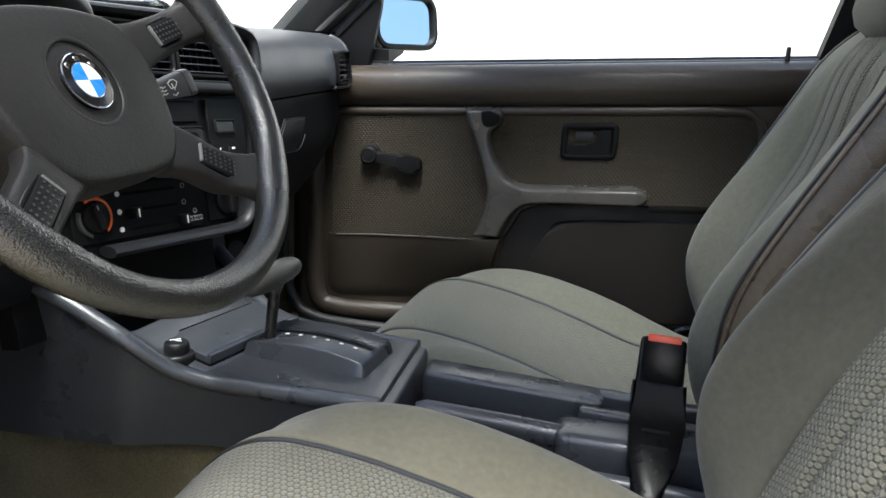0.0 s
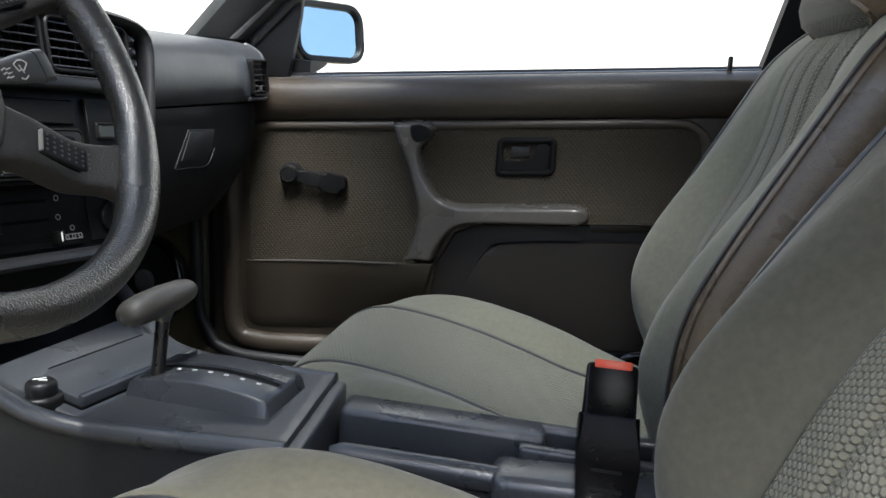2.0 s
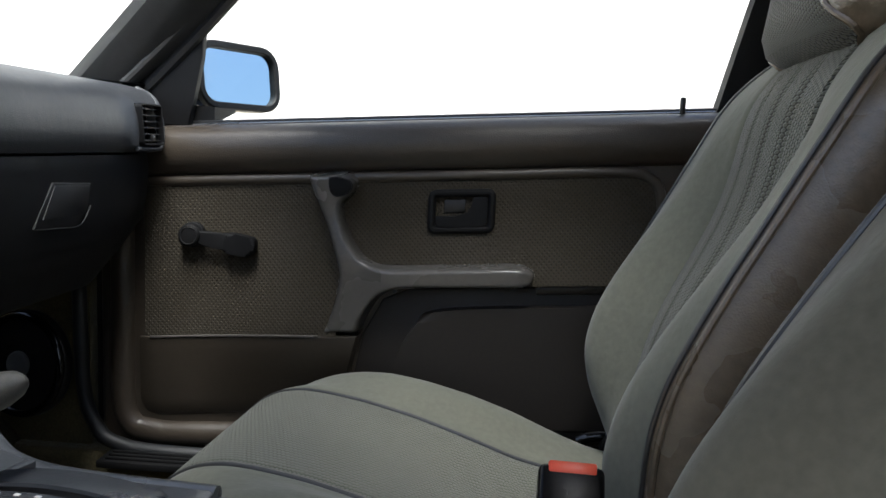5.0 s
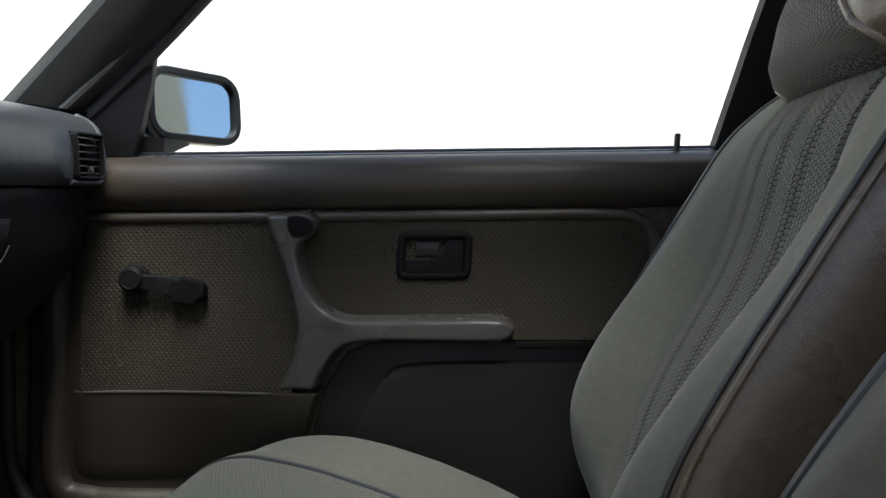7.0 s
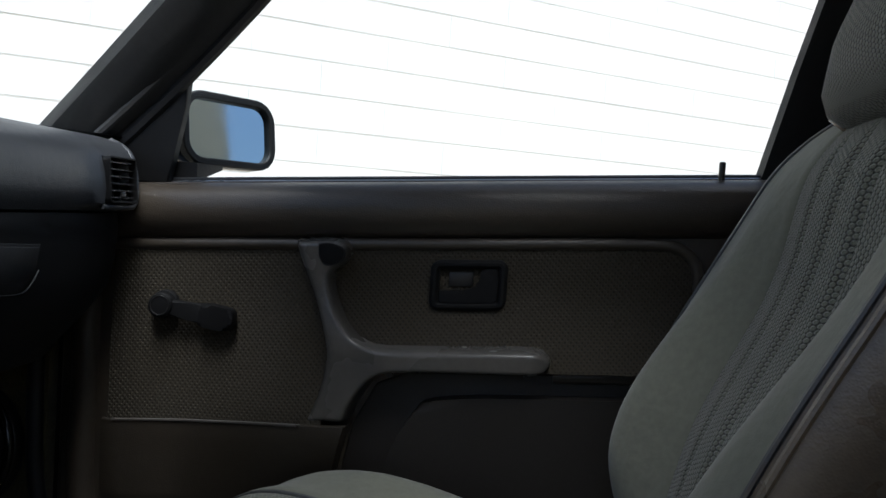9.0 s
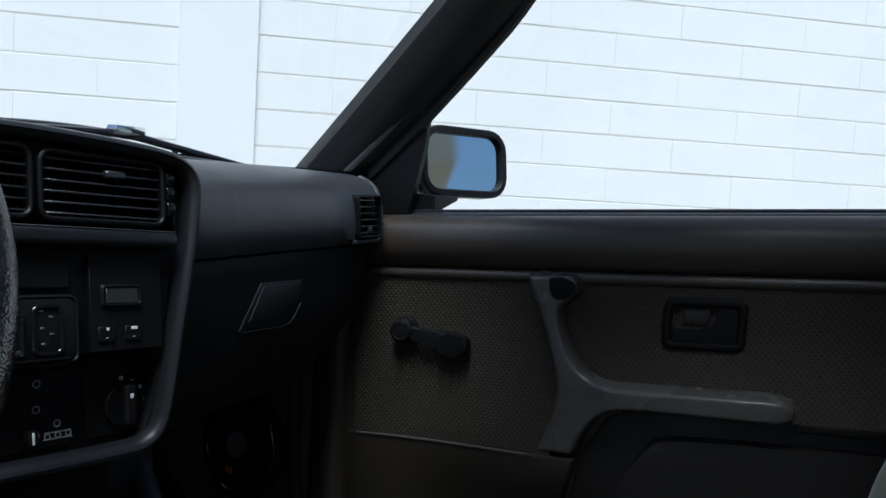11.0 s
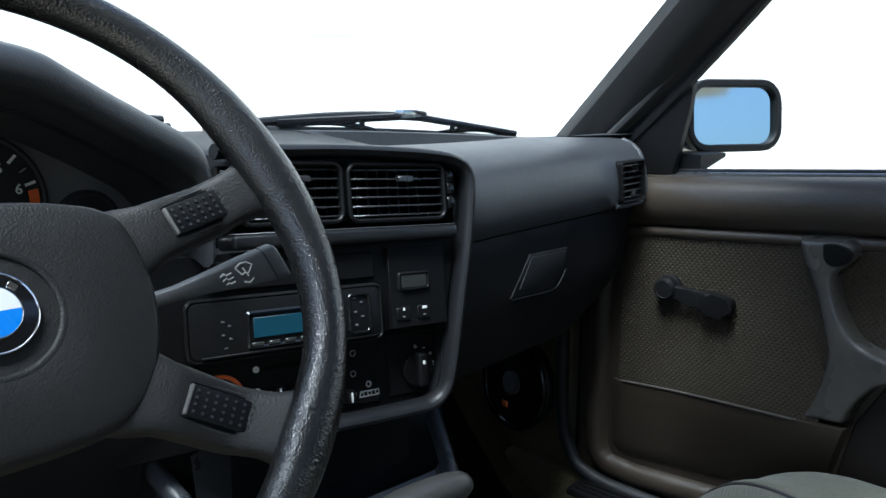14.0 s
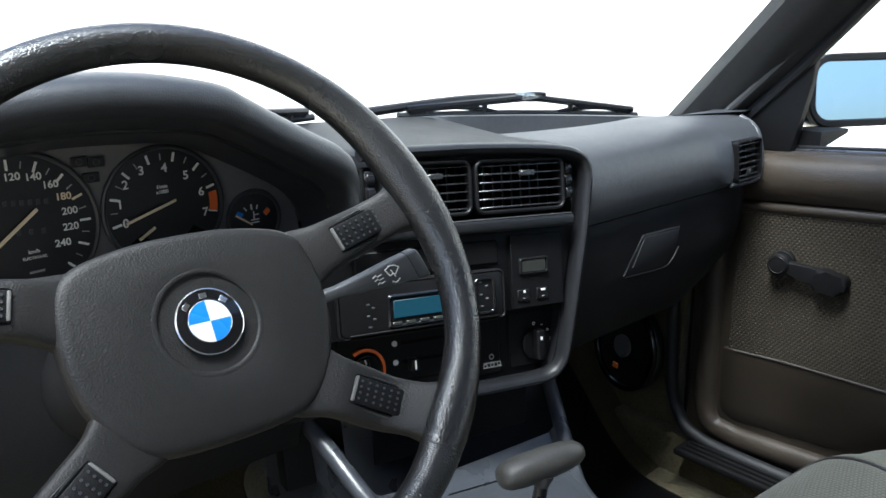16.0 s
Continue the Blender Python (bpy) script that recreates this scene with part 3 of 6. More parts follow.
def inside_by(pts, a, b):
    """How far (a, b) lies inside a closed line; outside it is negative."""
    p0, p1 = pts, np.roll(pts, -1, 0)
    d = p1 - p0
    t = np.clip(((a - p0[:, 0]) * d[:, 0] + (b - p0[:, 1]) * d[:, 1]) / (d ** 2).sum(1), 0, 1)
    q = p0 + d * t[:, None]
    dist = np.hypot(a - q[:, 0], b - q[:, 1]).min()
    cross = ((p0[:, 1] > b) != (p1[:, 1] > b)) & (a < d[:, 0] * (b - p0[:, 1]) / np.where(d[:, 1] == 0, 1e-9, d[:, 1]) + p0[:, 0])
    return dist if cross.sum() % 2 else -dist


def arm_height(a, b):
    h = 0.031 + 0.013 * step(0.76, 0.66, b)
    return h + 0.008 * step(-0.17, -0.12, a) * step(0.72, 0.68, b) - 0.01 * step(0.06, 0.095, a)


line = smooth_line([(a, b, 0) for a, b in ARM_LINE + ARM_LINE[:1]], 3)[:-1]
line = np.array([(p.x, p.y) for p in line])
arm = bmesh.new()
verts = {}
CELL = 0.002
A_S, B_S = np.arange(-0.266, 0.096, CELL), np.arange(0.558, 0.818, CELL)
for i_, a in enumerate(A_S):
    for j_, b in enumerate(B_S):
        d = inside_by(line, a, b)
        if d > -0.005:
            k = min(max(d, 0) / 0.0095, 1)
            verts[i_, j_] = arm.verts.new(DM @ Vector((a, b, -0.004 + (arm_height(a, b) + 0.004) * (1 - (1 - k) ** 2.6) ** 0.5)))
for i_ in range(len(A_S) - 1):
    for j_ in range(len(B_S) - 1):
        ids = [(i_, j_), (i_ + 1, j_), (i_ + 1, j_ + 1), (i_, j_ + 1)]
        if all(q in verts for q in ids):
            arm.faces.new([verts[q] for q in ids])
bmesh.ops.delete(arm, geom=[v for v in arm.verts if not v.link_faces], context="VERTS")
for _ in range(3):
    bmesh.ops.smooth_vert(arm, verts=arm.verts, factor=0.5, use_axis_x=True, use_axis_y=True, use_axis_z=True)
armrest = part("armrest", arm, ARMREST, door, "grey-brown armrest with upright grab handle")
CAP_AT = DM @ Matrix.Translation((-0.2065, 0.7875, 0.0305)) @ pose(0, 0, 0, 0, 0, -12)
cap_line = [(p.x, p.y) for p in smooth_line([(-0.0165, 0.009, 0), (-0.004, 0.0125, 0), (0.012, 0.0105, 0), (0.0175, 0.004, 0), (0.0155, -0.005, 0), (0.004, -0.0125, 0), (-0.005, -0.0125, 0), (-0.0125, -0.005, 0), (-0.0165, 0.009, 0)], 4)][:-1]
part("grab_cap", prism(cap_line, 0.0022, CAP_AT, 0.0012, 3), CRANK, armrest, "dark oval screw cap")
part("cap_groove", tube([CAP_AT @ Vector((a * 1.06, b * 1.06, 0.0006)) for a, b in cap_line], 0.0011, 6, True), MATTE, armrest)
for a in (-0.118, 0.055):
    part("screw_hole", disc(0.0035, 0.012, 12, DM @ Matrix.Translation((a, 0.6335, 0.036))), BLACK, armrest)

BZ = DM @ Matrix.Translation((-0.0268, 0.7468, 0.004))
bezel = part("handle_bezel", frame_of(0.1, 0.066, 0.0125, 0.0115, 0.012, BZ, 0.004), CRANK, door, "black plastic door pull surround")
# black sheet and top strip paint the shade inside the pull
part("recess", join(span(-0.04, 0.04, -0.024, 0.024, -0.003, 0.001, 0.001, 1, BZ), span(-0.04, 0.04, 0.0215, 0.0235, 0.0, 0.008, 0.0005, 1, BZ)), HOLE_SHADE, bezel)
part("latch_block", span(-0.026, 0.006, -0.002, 0.0175, 0.0, 0.0045, 0.0015, 2, BZ), BLACK, bezel)
lever = [(p.x, p.y) for p in smooth_line([(-0.0375, -0.0225, 0), (0.0, -0.0225, 0), (0.033, -0.0225, 0), (0.0375, -0.0185, 0), (0.0378, 0.0, 0), (0.0375, 0.0165, 0), (0.034, 0.0205, 0), (0.022, 0.021, 0), (0.0165, 0.019, 0), (0.0145, 0.009, 0), (0.01, -0.001, 0), (0.0, -0.0065, 0), (-0.0375, -0.0065, 0)], 3)]
part("pull_lever", prism(lever, 0.008, BZ @ Matrix.Translation((0, 0, 0.003)), 0.0022, 3), CRANK, bezel, "black plastic door pull lever")

crank = thing("window_crank", D(-0.432, 0.718, 0.005), "black plastic window winder on the door lining", "window winder")
CQ = DM @ Matrix.Translation((-0.433, 0.7185, 0.006)) @ pose(0, 0, 0, 0, 0, -11.5)
part("rose", disc(0.0195, 0.01, 32, CQ @ Matrix.Translation((0, 0, 0.005)), 0.002), CRANK, crank)
part("boss", disc(0.0172, 0.014, 32, CQ @ Matrix.Translation((0, 0, 0.016)), 0.004), CRANK, crank)
part("boss_groove", ring(0.0125, 0.0008, CQ @ Matrix.Translation((0, 0, 0.023)), 32, 6), BLACK, crank)
part("arm", prism([(0.012, -0.0115), (0.04, -0.0125), (0.062, -0.0142), (0.062, 0.0142), (0.04, 0.0112), (0.012, 0.0095)], 0.009, CQ @ Matrix.Translation((0, 0, 0.011)), 0.003, 3), CRANK, crank)
part("grip", prism([(p.x, p.y) for p in smooth_line([(0.058, -0.0148, 0), (0.085, -0.0155, 0), (0.099, -0.0125, 0), (0.1035, 0.0, 0), (0.099, 0.0125, 0), (0.085, 0.0152, 0), (0.058, 0.0142, 0), (0.0565, 0.0, 0), (0.058, -0.0148, 0)], 4)][:-1], 0.018, CQ @ Matrix.Translation((0, 0, 0.009)), 0.0055, 4), CRANK, crank, "black moulded winder grip")

pin = thing("lock_pin", (0.288, 1.455, 0.903), "small black door lock pin on the sill", "lock pin")
part("pin", disc(0.0042, 0.03, 14, pose(0.288, 1.455, 0.917), 0.0015), BLACK, pin)
part("collar", disc(0.008, 0.004, 18, pose(0.288, 1.455, 0.906), 0.001), BLACK, pin)

# sail and door mirror
part("sail", prism([(-0.585, 0.885), (-0.425, 0.998), (-0.428, 0.96), (-0.44, 0.9), (-0.448, 0.858), (-0.56, 0.858)], 0.014, axes((0, 1.464, 0), (1, 0, 0), (0, 0, 1), (0, -1, 0)), 0.004, 3), MATTE, door, "black plastic mirror sail")
mirror = thing("door_mirror", (-0.41, 1.53, 0.88), "dark door mirror with tinted glass reflecting sky", "car mirror")
MN = Vector((0.137, -0.086, 0.02)).normalized()
MU = Vector((0.086, 0.137, 0)).normalized()
MV = MN.cross(MU)
MM = axes(Vector((-0.412, 1.588, 0.943)) - MU * 0.011, MU, MV, MN)
rows = []
for d, s in ((0.004, 0.97), (0.0, 1.0), (-0.02, 1.02), (-0.05, 0.95), (-0.075, 0.75), (-0.085, 0.4)):
    rows.append([MM @ Vector((a * s, b * s - (1 - s) * 0.01, d)) for a, b in rrect(0.168, 0.108, 0.034, 8)])
part("housing", caps(grid(rows, close_v=True)), PAINT, mirror, "dark painted mirror housing")
part("rim", frame_of(0.17, 0.11, 0.035, 0.0115, 0.014, MM @ Matrix.Translation((0, 0, 0.0))), MATTE, mirror)
part("mirror_glass", prism(rrect(0.15, 0.09, 0.027, 7), 0.002, MM @ Matrix.Translation((-0.001, 0, 0.0035))), MIRROR, mirror, "blue-tinted mirror glass", smooth=False)
foot = [[Vector(q) for q in ((-0.475 + f * 0.07, 1.47 + f * 0.11, 0.866 + 0.03 * f), (-0.415 + f * 0.02, 1.47 + f * 0.11, 0.864 + 0.035 * f), (-0.415 + f * 0.02, 1.47 + f * 0.11, 0.89), (-0.475 + f * 0.07, 1.47 + f * 0.11, 0.892))] for f in (0, 0.2, 0.4, 0.58)]
part("foot", caps(grid(foot, close_v=True)), MATTE, mirror)

# ---- dashboard ----
dash = thing("dashboard", (-0.6, CARY, 0.65), "black grained vinyl dashboard with vents and controls", "dashboard")


def dz(y):
    return 0.905 + 0.03 * (1 - ((y - CARY) / 0.62) ** 2)


def stack_x(y, z):
    return -0.472 + 0.23 * (y - 0.915) - 0.2 * (z - 0.797)


rows = []
for y in np.linspace(0.16, 1.0, 26):
    x0, xs_ = ws_x(y), stack_x(y, 0.92) if y > 0.742 else -0.665
    e = 0.011 * step(0.9, 1.0, y)
    rows.append([(x, y, z) for x, z in ((x0 - 0.02, dz(y) - 0.02), (x0, dz(y) - 0.003), (x0 + 0.02, dz(y)), (min(-0.6, xs_ - 0.05), 0.929 - e), (xs_ - 0.03, 0.928 - e), (xs_ - 0.01, 0.925 - e), (xs_ - 0.003, 0.919 - e), (xs_ - 0.006, 0.91 - e), (xs_ - 0.03, 0.905 - e))])
part("centre_top", grid(rows, thick=0.006), DASHTOP, dash, "black padded dash top over the centre")
VENT_Y, VENT_Z = (1.33, 1.398), (0.828, 0.886)      # the opening of the side vent
rows = []
for y in (*np.linspace(0.985, 1.31, 18), 1.322, *np.linspace(*VENT_Y, 5), 1.404, 1.412, 1.42, 1.428, 1.436, 1.444, 1.452, 1.46):
    e = step(1.4, 1.466, y)
    x0 = ws_x(y)
    g = 0.05 * e * e
    # shallow open tray sunk into the pad, its near edge bowed
    d = 0.03 * step(0.99, 1.03, y) * (1 - step(1.37, 1.41, y))
    xn = -0.585 - 0.05 * ((y - 1.18) / 0.22) ** 2
    xf = max(x0 + 0.03, -0.76)
    xn = max(xn, xf + 0.02)
    h = 0.007 * step(1.3, 1.33, y) * (1 - step(1.42, 1.45, y))
    rows.append([(x, y, z) for x, z in ((x0 - 0.02, dz(y) - 0.02), (x0, dz(y) - 0.003), (x0 + 0.02, dz(y)), (xf - 0.004, dz(y)), (xf, dz(y) - 0.001), (xf + 0.004, dz(y) - d), (xn - 0.006, 0.918 - d), (xn, 0.9175), (xn + 0.004, 0.918), (-0.56 - g, 0.917), (-0.525 - g, 0.914), (-0.505 - g + h, 0.907), (-0.492 - g + h, 0.897), (-0.4845 - g + h, 0.886), (-0.479 - g + h, 0.866), (-0.4765 - g + h, 0.846), (-0.4775 - g + h, 0.828), (-0.482 - g, 0.819), (-0.5 - g, 0.816))])
pad_bm = grid(rows)
bmesh.ops.delete(pad_bm, geom=[f for f in pad_bm.faces if VENT_Y[0] < f.calc_center_median().y < VENT_Y[1] and VENT_Z[0] < f.calc_center_median().z < VENT_Z[1] and f.calc_center_median().x > -0.5], context="FACES")
part("top_pad", pad_bm, DASHTOP, dash, "black padded dash top")
rows = []
for y in np.linspace(0.97, 1.46, 24):
    e = step(1.30, 1.47, y)
    low = 0.633 + 0.09 * e
    g = 0.05 * step(1.395, 1.46, y)
    rows.append([(x - g, y, z) for x, z in ((-0.5, 0.817), (-0.489, 0.815), (-0.4865, 0.80), (-0.489, 0.76), (-0.497, 0.71 + 0.02 * e), (-0.512, 0.665 + 0.06 * e), (-0.535, low), (-0.6, low - 0.012), (-0.8, low + 0.01))])
part("glovebox", grid(rows, thick=0.006), DASHLOW, dash, "black grained glovebox lid")
LQ = axes((-0.5788, 0, 0.005), (0, 1, 0), (0.117, 0, 1), (1, 0, -0.117))
latch = part("glovebox_latch", prism([(1.112, 0.7335), (1.122, 0.752), (1.142, 0.785), (1.228, 0.781), (1.226, 0.752), (1.218, 0.741), (1.2, 0.729)], 0.0024, LQ, 0.0008), DASHLOW, dash, "black glovebox latch in a finger pocket")
part("latch_flap", prism([(1.127, 0.743), (1.145, 0.7815), (1.2235, 0.778), (1.222, 0.752), (1.21, 0.741)], 0.0038, LQ, 0.0005, 2), DASHLOW, latch)
part("latch_lip", tube(smooth_line([(-0.4885, 1.112, 0.7325), (-0.4875, 1.15, 0.7305), (-0.487, 1.195, 0.7285), (-0.486, 1.212, 0.736), (-0.4855, 1.226, 0.752)], 5), 0.001, 8), MATTE, latch)


def air_vent(parent, m, w, h, slats, r=0.012, deep=0.028, edge=0.006):
    """A vent in its own frame: recess, frame and slats, facing along z of m."""
    v = part("air_vent", frame_of(w, h, r, edge, 0.01 if deep > 0.01 else 0.0045, m, edge * 0.34), STACKBLACK, parent, "black slatted air vent")
    # black back sheet paints the shade inside the vent
    part("recess", span(-w / 2 + 0.003, w / 2 - 0.003, -h / 2 + 0.003, h / 2 - 0.003, -deep - 0.004, -deep, 0.001, 1, m), HOLE_SHADE, v)
    for k in range(slats):
        b = -h / 2 + h * (k + 0.8) / (slats + 0.6)
        part("slat", span(-w / 2 + 0.004, w / 2 - 0.004, -0.0009, 0.0009, -min(deep, 0.008), 0.006 if deep > 0.01 else 0.004, 0.0006, 1, m @ Matrix.Translation((0, b, 0))), SLAT, v)
    return v


# side vent, set into the opening of the pad
SV = axes((-0.4745, 1.364, 0.857), (0.0, 1, 0), (-0.08, 0, 1), (1, 0, 0.08))
sv = air_vent(dash, SV, 0.068, 0.058, 6, 0.006, 0.022, 0.0028)
for k in range(4):
    part("deep_vane", span(-0.0008, 0.0008, -0.026, 0.026, -0.02, -0.009, 0, 1, SV @ Matrix.Translation((0.014 * (k - 1.5), 0, 0))), BLACK, sv)
part("vane", span(-0.003, 0.003, -0.004, 0.004, 0.003, 0.009, 0.001, 2, SV @ Matrix.Translation((0.002, -0.018, 0))), SLAT, sv, "small black vane lever")
# lip in a paler vinyl than the pad round it
part("vent_lip", tube(smooth_line([(-0.4725, 1.328, 0.824), (-0.4705, 1.345, 0.8235), (-0.4695, 1.375, 0.8235), (-0.471, 1.4, 0.824), (-0.473, 1.408, 0.83)], 5), 0.0034, 10), DASH, sv, "pale vinyl vent lip")
part("vent_surround", tube(smooth_line([(-0.515, 1.418, 0.908), (-0.497, 1.416, 0.9), (-0.484, 1.412, 0.888), (-0.4765, 1.409, 0.866), (-0.474, 1.4085, 0.845), (-0.475, 1.408, 0.828)], 6), 0.0062, 12), DASH, sv, "rounded vinyl vent surround")


# centre stack, turned to the driver and a little askew
SN = Vector((1, -0.23, 0.2)).normalized()
SU = Vector((0.23, 1, 0)).normalized()
ASKEW = radians(-3.3)
SM = axes((-0.472, 0.915, 0.797), SU, SN.cross(SU), SN) @ Matrix.Rotation(ASKEW, 4, "Z")
LOWER = -0.027                              # the heater board lies deeper than the radio


def sp(y, z):
    a, b = (y - 0.915) * 1.026, (z - 0.797) * 1.02
    return a * math.cos(ASKEW) + b * math.sin(ASKEW), b * math.cos(ASKEW) - a * math.sin(ASKEW)


def S(y, z, c):
    return SM @ Vector((*sp(y, z), c))


def SC(y, z, c=0.0):
    return SM @ Matrix.Translation((*sp(y, z), c))


def SB(y, z, w, h, c0, c1, r=0.001, seg=1):
    """A block on the stack about (y, z), of that width and height, from depth c0 to c1."""
    return span(-w / 2, w / 2, -h / 2, h / 2, c0, c1, r, seg, SC(y, z))


stack = thing("centre_stack", (-0.5, 0.83, 0.66), "black centre stack with vents, radio and heater controls", "control panel")
part("face_board", prism([sp(*q) for q in ((0.63, 0.848), (0.976, 0.838), (0.953, 0.751), (0.63, 0.759))], 0.03, SM @ Matrix.Translation((0, 0, -0.034)), 0.002), STACKBLACK, stack)
part("heater_board", prism([sp(*q) for q in ((0.63, 0.765), (0.972, 0.755), (0.958, 0.672), (0.63, 0.683))], 0.02, SM @ Matrix.Translation((0, 0, LOWER - 0.0215)), 0.001), STACKBLACK, stack)
part("vent_board", prism([sp(*q) for q in ((0.735, 0.93), (0.985, 0.914), (0.985, 0.838), (0.735, 0.85))], 0.02, SM @ Matrix.Translation((0, 0, -0.062)), 0.002), HOLE_SHADE, stack)
part("surround", tube(smooth_line([S(*q) for q in ((0.735, 0.9315, -0.004), (0.8065, 0.9285, -0.002), (0.8515, 0.9265, -0.001), (0.9125, 0.9215, 0.0), (0.955, 0.9165, 0.0), (0.978, 0.911, 0.0), (0.991, 0.901, 0.0), (0.994, 0.884, 0.0), (0.988, 0.852, 0.0), (0.979, 0.815, 0.0), (0.966, 0.765, -0.002), (0.953, 0.71, -0.006), (0.945, 0.685, -0.009), (0.93, 0.672, -0.012), (0.9, 0.671, -0.013), (0.8, 0.677, -0.013), (0.72, 0.682, -0.013))], 8), 0.0068, 12, up=SN, squash=1.9), SURROUND, stack, "raised black vinyl surround")
part("side_wall", prism([sp(*q) for q in ((0.985, 0.914), (1.001, 0.9), (1.0, 0.86), (0.975, 0.75), (0.958, 0.685), (0.94, 0.667), (0.925, 0.667), (0.945, 0.7), (0.98, 0.85))], 0.07, SM @ Matrix.Translation((0, 0, -0.08)), 0.003), SURROUND, stack)
part("under_panel", prism([sp(*q) for q in ((0.64, 0.69), (0.94, 0.672), (0.93, 0.6), (0.64, 0.6))], 0.03, SM @ Matrix.Translation((0, 0, -0.1)), 0.003), STACKBLACK, stack)
for y, z, w in ((0.7995, 0.8905, 0.103), (0.9085, 0.8835, 0.114)):
    q = SC(y, z, -0.004)
    v = air_vent(stack, q, w, 0.058, 6, 0.011, 0.03, 0.004)
    part("vane", span(-0.009, 0.009, -0.002, 0.004, 0.004, 0.011, 0.001, 1, q @ Matrix.Translation((0.008, 0.012, 0))), SLAT, v, "small black vane lever")
    for k in range(9):
        part("deep_vane", span(-0.0008, 0.0008, -0.025, 0.025, -0.026, -0.012, 0, 1, q @ Matrix.Translation((w * (k - 4) / 9.6, 0, 0))), BLACK, v)
for y, z in ((0.9715, 0.8955), (0.7415, 0.907)):
    well_ = part("wheel_slot", SB(y, z - 0.012, 0.014, 0.05, -0.02, -0.008, 0.002), HOLE_SHADE, stack)
    for k in range(3):
        part("thumb_wheel", disc(0.0085, 0.008, 20, SC(y - 0.0006 * k, z - 0.0135 * k, -0.004) @ pose(0, 0, 0, 0, 90, 0), 0.001), GLOSSBLACK, stack, "glossy black vent thumb wheel")
part("ledge", SB(0.853, 0.8465, 0.238, 0.0135, -0.03, 0.012, 0.004, 3), SURROUND, stack)
# thin grey strip in place of the glossy highlight on the ledge
part("ledge_glint", SB(0.853, 0.8535, 0.234, 0.0012, -0.004, 0.0105, 0.0005), PAD, stack)
part("blank_panel", SB(0.795, 0.822, 0.165, 0.026, -0.006, 0.0, 0.002), STACKBLACK, stack)

radio = thing("car_radio", S(0.783, 0.753, 0), "black car radio with a dim teal display", "car radio")
part("body", prism(rrect(0.184, 0.049, 0.007, 4), 0.012, SC(0.783, 0.779, -0.006), 0.002), STACKBLACK, radio)
part("frame", frame_of(0.191, 0.055, 0.009, 0.004, 0.006, SC(0.783, 0.779, 0.0)), STACKBLACK, radio)
part("display", SB(0.7865, 0.7775, 0.08, 0.0175, 0.0, 0.0075, 0.0005), TEAL, radio, "teal display")
part("display_frame", frame_of(0.094, 0.0335, 0.003, 0.0035, 0.0035, SC(0.787, 0.7755, 0.005)), GLOSSBLACK, radio)
for k in range(6):
    part("preset_button", SB(0.7495 + 0.0148 * k, 0.7655 - 0.0008 * k, 0.0105, 0.0032, 0.0, 0.0082, 0.0005), LCD, radio, "grey preset button")
for y, z in ((0.722, 0.789), (0.727, 0.785), (0.721, 0.778), (0.727, 0.774), (0.722, 0.767), (0.846, 0.79), (0.853, 0.785), (0.846, 0.777), (0.853, 0.772), (0.846, 0.765)):
    part("button", SB(y, z, 0.0032, 0.0017, 0.0, 0.007, 0.0003), STALKGREY, radio)
part("side_key", frame_of(0.024, 0.038, 0.006, 0.002, 0.003, SC(0.85, 0.7755, 0.005)), GLOSSBLACK, radio)
part("lower_strip", SB(0.783, 0.757, 0.17, 0.002, 0.0, 0.0075, 0.0005), STACKBLACK, radio)

heater = thing("heater_panel", S(0.76, 0.69, 0), "black heater control panel with orange ringed dial", "heater controls")
part("plate", SB(0.787, 0.718, 0.19, 0.062, LOWER - 0.004, LOWER + 0.001, 0.001), STACKBLACK, heater)
DQ = SC(0.722, 0.719, LOWER)
dial = part("temperature_dial", disc(0.0165, 0.008, 32, DQ @ Matrix.Translation((0, 0, 0.004)), 0.0015), STACKBLACK, heater)
part("dial_bar", span(-0.004, 0.004, -0.014, 0.014, 0.005, 0.013, 0.002, 2, DQ @ pose(0, 0, 0, 0, 0, 15)), STACKBLACK, dial)
part("dial_mark", span(-0.0008, 0.0008, 0.008, 0.0135, 0.0128, 0.0134, 0.0002, 1, DQ @ pose(0, 0, 0, 0, 0, 15)), WHITE, dial)
for m_, a0, a1, l in ((ORANGE, -50, 125, "orange warm-side arc"), (PAD, 160, 250, "")):
    part("warm_arc" if l else "cool_arc", grid([[DQ @ Vector((r * math.cos(t), r * math.sin(t), d)) for r, d in ((0.0185, 0.001), (0.019, 0.005), (0.0222, 0.0045), (0.0226, 0.001))] for t in np.linspace(radians(a0), radians(a1), 30)]), m_, dial, l)
for k in range(3):
    z = 0.7385 - 0.0195 * k
    part("slot", SB(0.803, z - 0.003, 0.08, 0.0034, LOWER, LOWER + 0.0016, 0.0003), HOLE_SHADE, heater)
    part("dot", disc(0.003, 0.001, 16, SC(0.757 - 0.001 * k, z, LOWER + 0.0015)), DIALWHITE, heater, "white print")
    part("end_ring", ring(0.0028, 0.0005, SC(0.8545 - 0.002 * k, z - 0.0045, LOWER + 0.0014), 16, 6), WHITE, heater)
for y, z in ((0.7735, 0.7145), (0.8435, 0.6945)):
    s = part("slider", SB(y, z, 0.009, 0.0125, LOWER, LOWER + 0.012, 0.001, 2), STACKBLACK, heater)
    part("mark", SB(y, z, 0.002, 0.0095, LOWER + 0.011, LOWER + 0.0126, 0.0003), DIALWHITE, s)
part("symbol_bar", SB(0.868, 0.6895, 0.024, 0.0012, LOWER, LOWER + 0.0016, 0.0003), WHITE, heater)
